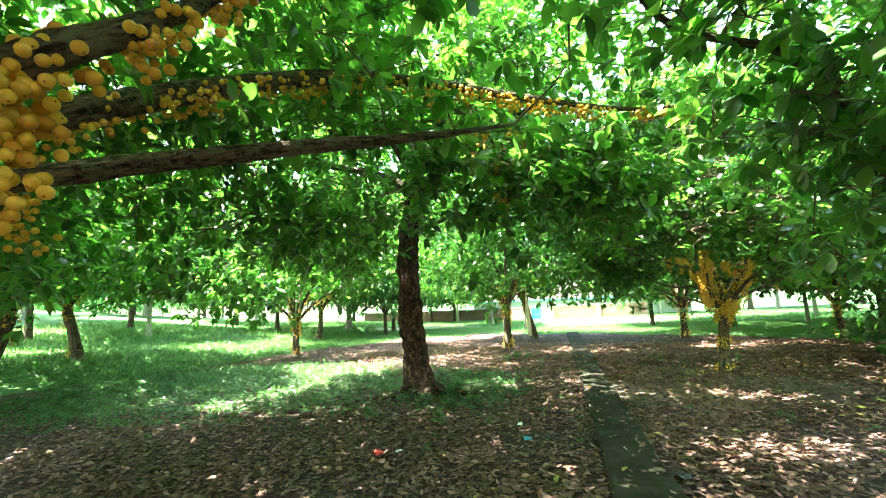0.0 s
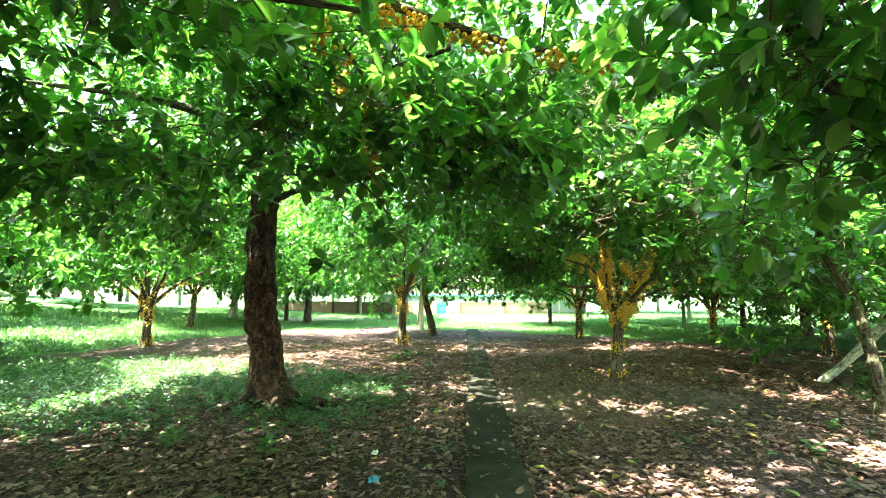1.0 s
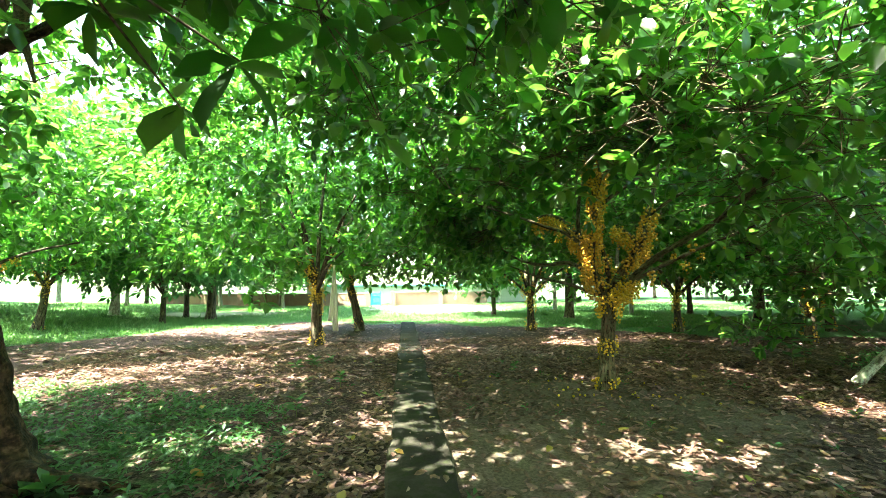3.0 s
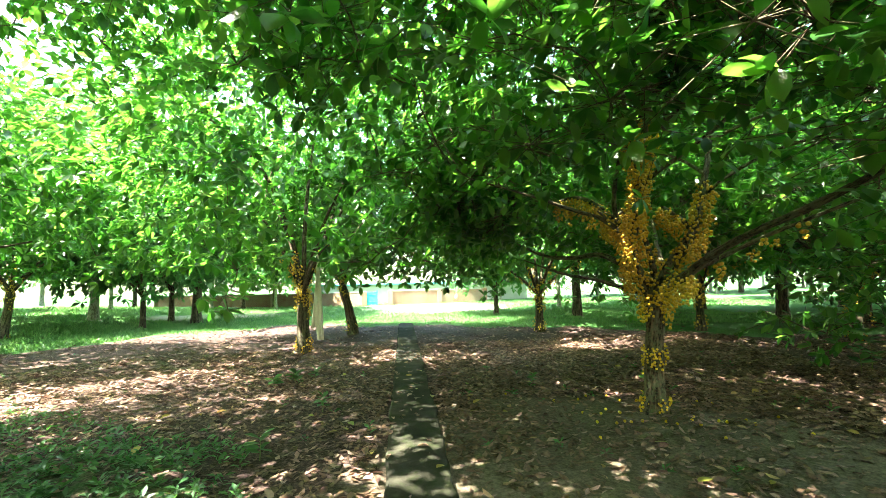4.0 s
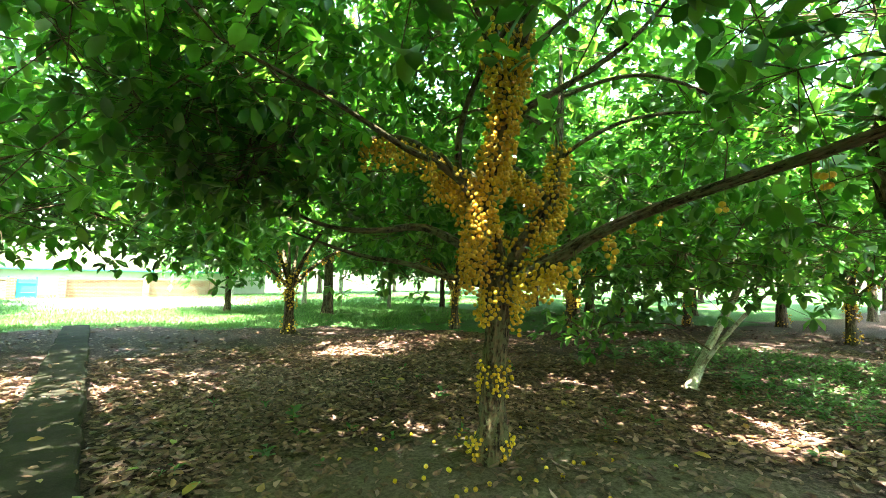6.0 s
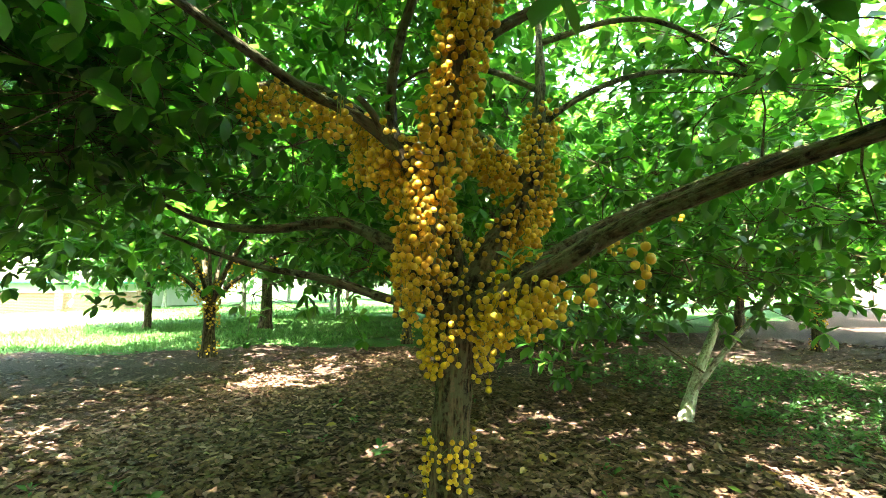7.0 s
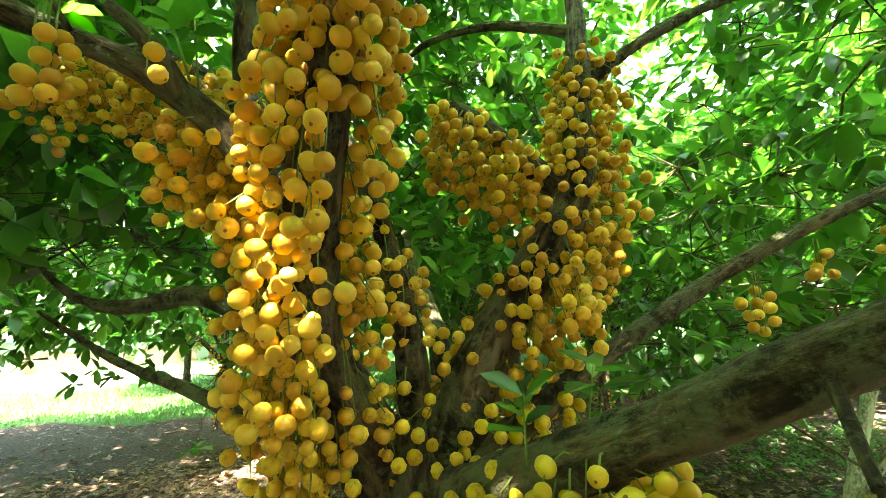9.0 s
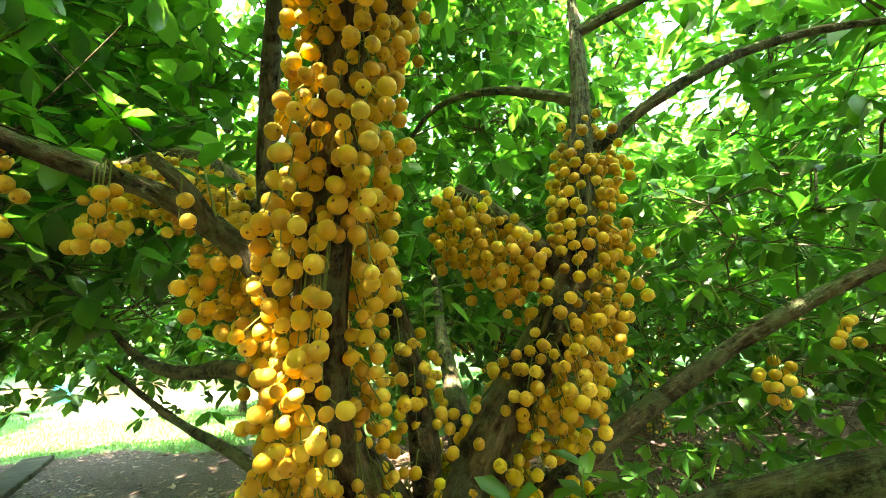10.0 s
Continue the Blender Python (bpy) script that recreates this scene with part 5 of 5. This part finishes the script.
copies(mid_b, [(13.4, 16.7, 0.9), (-6.2, 15.6, 1.0), (17.8, 15.4, 0.95), (15.8, 4.2, 1.0), (20.5, 12.4, 1.0), (18.8, 8.2, 0.9), (22.5, 15.6, 1.0), (14.6, 13.4, 0.95)], "fruit tree with yellow fruit massed at its fork", 1)
# those at (-8.6, 6.9) and (-6.0, 3.3) are added beyond view for shade
copies(mid_c, [(-11.5, 11.5, 1.05), (-8.5, 22.5, 0.95), (23.5, 10.2, 1.1), (21.5, 6.0, 1.0), (-8.6, 6.9, 1.15), (-6.0, 3.3, 1.0), (-11.0, 4.5, 1.0)], "fruit tree with a leaning trunk", 3)
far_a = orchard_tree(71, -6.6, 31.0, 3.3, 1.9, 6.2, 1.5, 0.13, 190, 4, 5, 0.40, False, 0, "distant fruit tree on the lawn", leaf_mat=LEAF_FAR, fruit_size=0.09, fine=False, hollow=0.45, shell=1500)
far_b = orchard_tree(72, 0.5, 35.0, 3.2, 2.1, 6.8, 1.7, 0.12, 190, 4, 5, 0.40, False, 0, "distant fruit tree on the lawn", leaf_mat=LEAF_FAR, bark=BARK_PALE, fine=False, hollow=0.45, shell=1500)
# the four at negative y are added unseen behind the start, for shade
copies(far_a, [(-5.6, 25.6, 0.85), (10.3, 27.0, 0.9), (-13, 26, 1.0), (26.5, 22.5, 1.1), (20, 24, 1.0), (27, 14, 1.05), (30, 8, 1.1), (-18, 15, 1.0), (-20, 22, 1.1), (-6.2, 44, 1.0), (-4.5, 28.5, 1.55), (13.0, 23.5, 1.5), (19.0, 19.0, 1.45), (24.5, 18.0, 1.5), (4.6, -5.6, 1.3), (-1.6, -6.0, 1.2), (11.5, -3.2, 1.2), (-9, -3, 1.3), (-17, 5, 1.2)], "distant fruit tree at the lawn, or one added out of view", 4)
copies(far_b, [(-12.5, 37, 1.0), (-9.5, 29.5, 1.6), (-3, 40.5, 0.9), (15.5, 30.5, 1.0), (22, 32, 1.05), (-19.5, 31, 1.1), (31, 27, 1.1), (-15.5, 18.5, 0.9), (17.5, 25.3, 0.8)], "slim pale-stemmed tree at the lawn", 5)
rng_far = np.random.default_rng(8)
back = []
for row in range(1):
    for k in range(-11, 14):
        x = k * 6.6 + rng_far.normal(0, 1.3) + 4
        y = 47 + row * 9 + rng_far.normal(0, 1.5) + 0.02 * (x - 4) ** 2 * 0.12
        if row == 0 and 0 < x < 14:
            continue
        back.append((x, y, rng_far.uniform(1.05, 1.6)))
for k in range(0, 9, 2):
    back.append((36 + rng_far.normal(0, 2), -4 + k * 6 + rng_far.normal(0, 1), rng_far.uniform(1.1, 1.5)))
    back.append((43 + rng_far.normal(0, 2), -4 + k * 6 + rng_far.normal(0, 1), rng_far.uniform(1.2, 1.6)))
    back.append((-27 + rng_far.normal(0, 2), -2 + k * 6 + rng_far.normal(0, 1), rng_far.uniform(1.0, 1.4)))
    back.append((-35 + rng_far.normal(0, 2), -2 + k * 6 + rng_far.normal(0, 1), rng_far.uniform(1.1, 1.5)))
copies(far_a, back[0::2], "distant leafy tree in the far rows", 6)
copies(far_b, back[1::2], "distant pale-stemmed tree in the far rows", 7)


# ---- boundary wall, gate and what stands past it ----
def slab(name, x0, y0, x1, y1, z0, z1, thick, mat, bevel=0.02):
    length = math.hypot(x1 - x0, y1 - y0)
    bm = bmesh.new()
    bmesh.ops.create_cube(bm, size=1)
    for v in bm.verts:
        v.co = (v.co.x * length, v.co.y * thick, v.co.z * (z1 - z0))
    bmesh.ops.bevel(bm, geom=bm.edges[:], offset=bevel, segments=1, affect="EDGES")
    me = from_bmesh(name, bm, mat)
    m = Matrix.Translation(((x0 + x1) / 2, (y0 + y1) / 2, (z0 + z1) / 2)) @ Matrix.Rotation(math.atan2(y1 - y0, x1 - x0), 4, "Z")
    return me, m


def wall_run(name, x0, y0, x1, y1, height, label):
    me, m = slab(name, x0, y0, x1, y1, -0.2, height, 0.24, BRICK)
    ob = new(name, me)
    ob.matrix_world = m
    tagged(ob, label, "wall", kind="structure")
    me, m2 = slab("coping", x0, y0, x1, y1, height, height + 0.07, 0.32, COPING)
    c = new("coping", me)
    c.parent = ob
    c.matrix_local = m.inverted() @ m2
    n = max(1, int(math.hypot(x1 - x0, y1 - y0) / 4))
    for k in range(n + 1):
        u = k / n
        x, y = x0 + (x1 - x0) * u, y0 + (y1 - y0) * u
        me, m3 = slab("pier", x - 0.2, y, x + 0.2, y, -0.2, height + 0.12, 0.42, BRICK)
        p = new("pier", me)
        p.parent = ob
        p.matrix_local = m.inverted() @ m3


wall_run("wall_west", -16, 52, 3.7, 41.5, 1.05, "low weathered brick boundary wall")
wall_run("wall_east", 5.85, 42, 14.5, 43.5, 1.1, "low weathered brick boundary wall beside the opening")


def build_gate():
    root = new("gate")
    root.location = (4.15, 41.4, 0)
    tagged(root, "turquoise painted metal gate leaf standing in the wall", "gate")
    me, m = slab("panel", -0.55, 0, 0.55, 0, 0.05, 1.1, 0.03, GATE_BLUE, 0.005)
    p = part("panel", me, root)
    p.matrix_local = m
    for x in (-0.58, 0.58):
        me, m = slab("post", x - 0.04, 0, x + 0.04, 0, -0.1, 1.25, 0.08, GATE_BLUE, 0.008)
        p = part("post", me, root)
        p.matrix_local = m
    for z in (0.3, 0.85):
        me, m = slab("rail", -0.54, -0.03, 0.54, -0.03, z, z + 0.05, 0.03, GATE_BLUE, 0.005)
        p = part("rail", me, root)
        p.matrix_local = m


build_gate()


def build_shed():
    root = new("shed")
    root.location = (7, 49, 0)
    tagged(root, "long low pale building with teal sheet trim past the wall", "building")
    me, m = slab("wall", -9, 0, 13, 0, 0, 1.7, 4.0, CREAM)
    p = part("wall", me, root)
    p.matrix_local = m
    me, m = slab("roof", -9.5, 0, 13.5, 0, 1.7, 1.85, 4.8, TEAL)
    p = part("roof", me, root)
    p.matrix_local = m


build_shed()


# ---- what lies and grows on the ground ----
def scatter(rng, n, x0, x1, y0, y1, keep):
    x, y = rng.uniform(x0, x1, n), rng.uniform(y0, y1, n)
    ok = rng.uniform(0, 1, n) < keep(x, y)
    return x[ok], y[ok]


def build_litter():
    rng = np.random.default_rng(91)

    def keep(x, y):
        off = np.abs(x - path_mid(y))
        k = (1 - 0.85 * lawn_cover(x, y)) * np.where(off < 0.27, 0.05, np.where(off < 0.34, 0.35, 1.0))
        k = k * (1 - 0.55 * bare_earth(x, y))
        lumps = 0.62 + 0.38 * np.sin(x * 1.7 + 0.6) * np.sin(y * 1.3 + 1.0)
        return k * lumps
    for x0, x1, y0, y1, n, s, full in ((-7.5, 11.5, 1.2, 9.0, 96000, 0.095, True), (3.5, 11.5, 9.0, 14.5, 42000, 0.095, True), (-3, 3.5, 9.0, 16.5, 24000, 0.10, False), (3.5, 13, 14.5, 16.5, 9000, 0.11, False), (-8, 22, 14, 24, 13000, 0.14, False), (-8.5, 12.5, -6, 1.2, 26000, 0.11, False), (11.5, 21, 1.2, 14, 18000, 0.12, False)):
        x, y = scatter(rng, n, x0, x1, y0, y1, keep)
        m = len(x)
        on = np.abs(x - path_mid(y)) < 0.25
        z = np.where(on, 0.095, land(x, y) + 0.006) + rng.uniform(0, 0.03, m) * ~on
        a = rng.uniform(0, 6.28, m)
        d = np.stack([np.cos(a), np.sin(a), rng.normal(0, 0.16, m)], 1)
        up = np.stack([rng.normal(0, 0.3, m), rng.normal(0, 0.3, m), np.where(rng.uniform(size=m) < 0.4, -1.0, 1.0)], 1)
        ob = new("leaf_litter", leaf_mesh("leaf_litter", np.stack([x, y, z], 1), d, up, s * rng.uniform(0.5, 1.25, m), LITTER, full, width=rng.uniform(0.2, 0.32, m)))
        tagged(ob, "brown curled dry leaves lying on bare earth", "leaf litter", kind="stuff")


build_litter()


def build_yellowed():
    """Single orange, yellow and still green leaves on top of the brown ones."""
    rng = np.random.default_rng(97)
    me = leaf_mesh("fallen_leaf", np.zeros((1, 3)), np.array([(1.0, 0, 0.08)]), np.array([(0, 0.1, 1.0)]), [1.0], FALLEN, 2, width=0.26)
    for _ in range(150):
        x, y = rng.uniform(0.4, 9.5), rng.uniform(2.2, 13.0)
        ob = new("fallen_leaf", me)
        on = abs(x - path_mid(y)) < 0.27
        ob.location = (x, y, 0.10 if on else float(land(x, y)) + 0.045)
        s = rng.uniform(0.07, 0.15)
        ob.scale = (s, s, s)
        ob.rotation_euler = (rng.normal(0, 0.2), rng.normal(0, 0.15), rng.uniform(0, 6.28))
        tagged(ob, "single yellowed leaf lying on brown leaf litter", "leaf", "yellowed leaves on the ground")


build_yellowed()


def build_sticks():
    rng = np.random.default_rng(98)
    for _ in range(14):
        x, y = rng.uniform(1.0, 9.0), rng.uniform(3.0, 12.0)
        z = float(land(x, y)) + 0.02
        a, ln = rng.uniform(0, 6.28), rng.uniform(0.18, 0.5)
        d = np.array((math.cos(a), math.sin(a), 0.0)) * ln
        e = np.array((-d[1], d[0], 0)) * rng.normal(0, 0.1)
        ob = new("fallen_twig", tube_mesh("fallen_twig", [-d / 2, e, d / 2 + np.array((0, 0, 0.01))], [0.006, 0.005, 0.003], BARK_DARK, sides=6, rounds=1))
        ob.location = (x, y, z)
        tagged(ob, "thin dry brown twig lying on the litter", "twig", "fallen twigs")


build_sticks()


def build_weeds():
    rng = np.random.default_rng(92)

    def keep(x, y):
        c = lawn_cover(x, y)
        return np.where(c > 0.25, c, 0.012) * (np.abs(x - path_mid(y)) > 0.3)
    for x0, x1, y0, y1, n, s in ((-8, 15, 4.5, 13.0, 19000, 0.08), (-14, -3, 8, 22, 7000, 0.09)):
        x, y = scatter(rng, n, x0, x1, y0, y1, keep)
        m = len(x)
        h = rng.uniform(0.02, 0.09, m) + 0.10 * rng.uniform(0, 1, m) ** 3
        c = np.stack([x, y, land(x, y) + h], 1)
        p, d, up, size = whorls(rng, c, np.tile((0, 0, 1.0), (m, 1)) + rng.normal(0, 0.2, (m, 3)), 6, s, 0.05)
        p[:, 2] -= rng.uniform(0, 0.03, len(p))
        ob = new("weeds", leaf_mesh("weeds", p, d, up, size, WEED, False, width=0.26))
        tagged(ob, "low green weeds spreading over the earth", "weeds", kind="stuff")


build_weeds()


def build_lawn():
    rng = np.random.default_rng(93)
    for x0, x1, y0, y1, n, hgt in ((-10, 20, 18, 28, 60000, 0.11), (-16, 30, 26, 44, 34000, 0.17), (-24, -4, 10, 26, 16000, 0.2)):
        x, y = scatter(rng, n, x0, x1, y0, y1, lambda x, y: lawn_cover(x, y, 0.3) ** 2 * (1 - 0.93 * pale_ground(x, y)))
        m = len(x)
        p = np.stack([x, y, land(x, y) - 0.01], 1)
        d = np.stack([rng.normal(0, 0.45, m), rng.normal(0, 0.45, m), np.ones(m)], 1)
        up = np.stack([rng.normal(0, 1, m), rng.normal(0, 1, m), np.full(m, 0.15)], 1)
        ob = new("grass", leaf_mesh("grass", p, d, up, hgt * rng.uniform(0.5, 1.2, m), GRASS, False, width=0.12))
        tagged(ob, "bright green lawn grass", "grass", kind="stuff")


build_lawn()


def build_sash():
    """A long strip of pale cloth tied to the fork and hanging in two tails."""
    root = new("cloth_strip")
    root.location = (2.68, 12.68, 0.0)
    tagged(root, "long cream cloth strip hanging from a low bough", "cloth")
    for name, rows in (("tail", [(0.0, 2.08, 0.012), (0.0, 1.8, 0.025), (0.01, 1.4, 0.045), (0.02, 1.0, 0.055), (0.04, 0.67, 0.05)]), ("tail", [(0.0, 2.07, 0.01), (-0.01, 1.8, 0.02), (-0.03, 1.4, 0.03), (-0.05, 1.1, 0.035), (-0.08, 0.86, 0.03)])):
        v, k = [], 7
        off = 0.0 if rows[-1][0] > 0 else 0.03
        for x, z, w in rows:
            for j in range(k):
                u = j / (k - 1) * 2 - 1
                v.append((x + w * u, off + 0.022 * math.sin(u * 5 + z * 2), z))
        n = len(rows)
        q = np.array([(i * k + j, i * k + j + 1, (i + 1) * k + j + 1, (i + 1) * k + j) for i in range(n - 1) for j in range(k - 1)])
        p = part(name, mesh_of(name, np.array(v), [q], CLOTH), root)
        mod = p.modifiers.new("thickness", "SOLIDIFY")
        mod.thickness = 0.006


build_sash()
part("limb", tube_mesh("limb", [(0, 0, 1.4), (0.3, -1.5, 1.95), (0.68, -3.65, 2.09), (0.9, -4.4, 2.2)], [0.05, 0.035, 0.022, 0.01], BARK_DARK, sides=8, gnarl=0.12, seed=4), mid_a)


def scrap(name, x, y, size, mat, label, seed, category="litter"):
    """A crumpled thin scrap lying on the ground."""
    rng = np.random.default_rng(seed)
    k = 6
    v = []
    for i in range(k):
        for j in range(k):
            u, w = i / (k - 1) - 0.5, j / (k - 1) - 0.5
            v.append((u * size * rng.uniform(0.85, 1.1), w * size * 0.65 * rng.uniform(0.85, 1.1), abs(rng.normal(0, 0.11)) * size + 0.012))
    q = np.array([(i * k + j, (i + 1) * k + j, (i + 1) * k + j + 1, i * k + j + 1) for i in range(k - 1) for j in range(k - 1)])
    ob = new(name, mesh_of(name, np.array(v), [q], mat, smooth=False))
    ob.matrix_world = Matrix.Translation((x, y, float(land(x, y)) + 0.02)) @ Matrix.Rotation(rng.uniform(0, 6), 4, "Z")
    mod = ob.modifiers.new("thickness", "SOLIDIFY")
    mod.thickness = 0.002
    tagged(ob, label, category)


scrap("paper_scrap", 2.28, 5.7, 0.10, PAPER, "crumpled white paper scrap on dry leaves", 1)
scrap("wrapper", 2.36, 4.95, 0.13, BLUE, "crumpled blue wrapper among dry leaves", 2)
scrap("wrapper", 0.62, 4.62, 0.16, RED, "crumpled red wrapper among dry leaves", 3)
scrap("wrapper", 0.85, 4.7, 0.10, PAPER, "small white wrapper among dry leaves", 4)
scrap("plastic_bag", 3.72, 4.0, 0.2, BLACK, "scrunched black plastic bag beside the path", 5)


def seedling(x, y, h, n, size, seed):
    rng = np.random.default_rng(seed)
    root = new("seedling")
    root.location = (x, y, float(land(x, y)))
    tagged(root, "small green broad-leaved seedling on bare earth", "seedling", "seedlings by the way")
    part("stem", tube_mesh("stem", [(0, 0, -0.02), (0.005, 0, h / 2), (0, 0.01, h)], [0.004, 0.003, 0.002], STALK, sides=5, rounds=1), root)
    c = np.array([(0, 0.01, h), (0.0, 0, h * 0.6)])
    p, d, up, s = whorls(rng, c, np.tile((0, 0, 1.0), (2, 1)), n, size, 0.1)
    part("leaves", leaf_mesh("leaves", p, d, up, s, WEED, True), root)


for k, (x, y, h, n, s) in enumerate(((2.3, 12.9, 0.18, 8, 0.16), (2.6, 13.1, 0.14, 7, 0.14), (2.0, 12.7, 0.12, 7, 0.14), (0.05, 6.05, 0.18, 6, 0.2), (1.16, 5.75, 0.14, 5, 0.16), (2.9, 10.9, 0.2, 6, 0.12), (2.45, 9.6, 0.2, 5, 0.14), (1.0, 7.7, 0.12, 6, 0.2),
                                    (7.6, 11.3, 0.1, 6, 0.1), (8.6, 8.0, 0.1, 6, 0.1), (5.4, 11.0, 0.08, 5, 0.1), (6.0, 11.8, 0.12, 6, 0.1), (11.0, 9.0, 0.2, 7, 0.16), (11.4, 10.9, 0.5, 7, 0.2), (10.9, 10.7, 0.4, 7, 0.2), (7.9, 6.4, 0.12, 6, 0.12), (6.9, 5.6, 0.1, 6, 0.12))):
    seedling(x, y, h, n, s, 200 + k)


def build_fallen():
    """Dropped fruit under the laden tree."""
    rng = np.random.default_rng(95)
    me = fruit_mass("fallen_fruit", np.zeros((1, 3)), [1.0], BALL_MID, FRUIT_GREEN, rng)
    for _ in range(44):
        a, r = rng.uniform(0, 6.28), abs(rng.normal(0, 0.75)) + 0.15
        x, y = HERO[0] + r * math.cos(a), HERO[1] + r * math.sin(a)
        ob = new("fallen_fruit", me)
        ob.location = (x, y, float(land(x, y)) + 0.018)
        ob.scale = (0.036,) * 3
        ob.rotation_euler = tuple(rng.uniform(0, 6, 3))
        tagged(ob, "dropped yellow fruit lying on the earth", "fruit", "fallen fruit under the tree")


build_fallen()
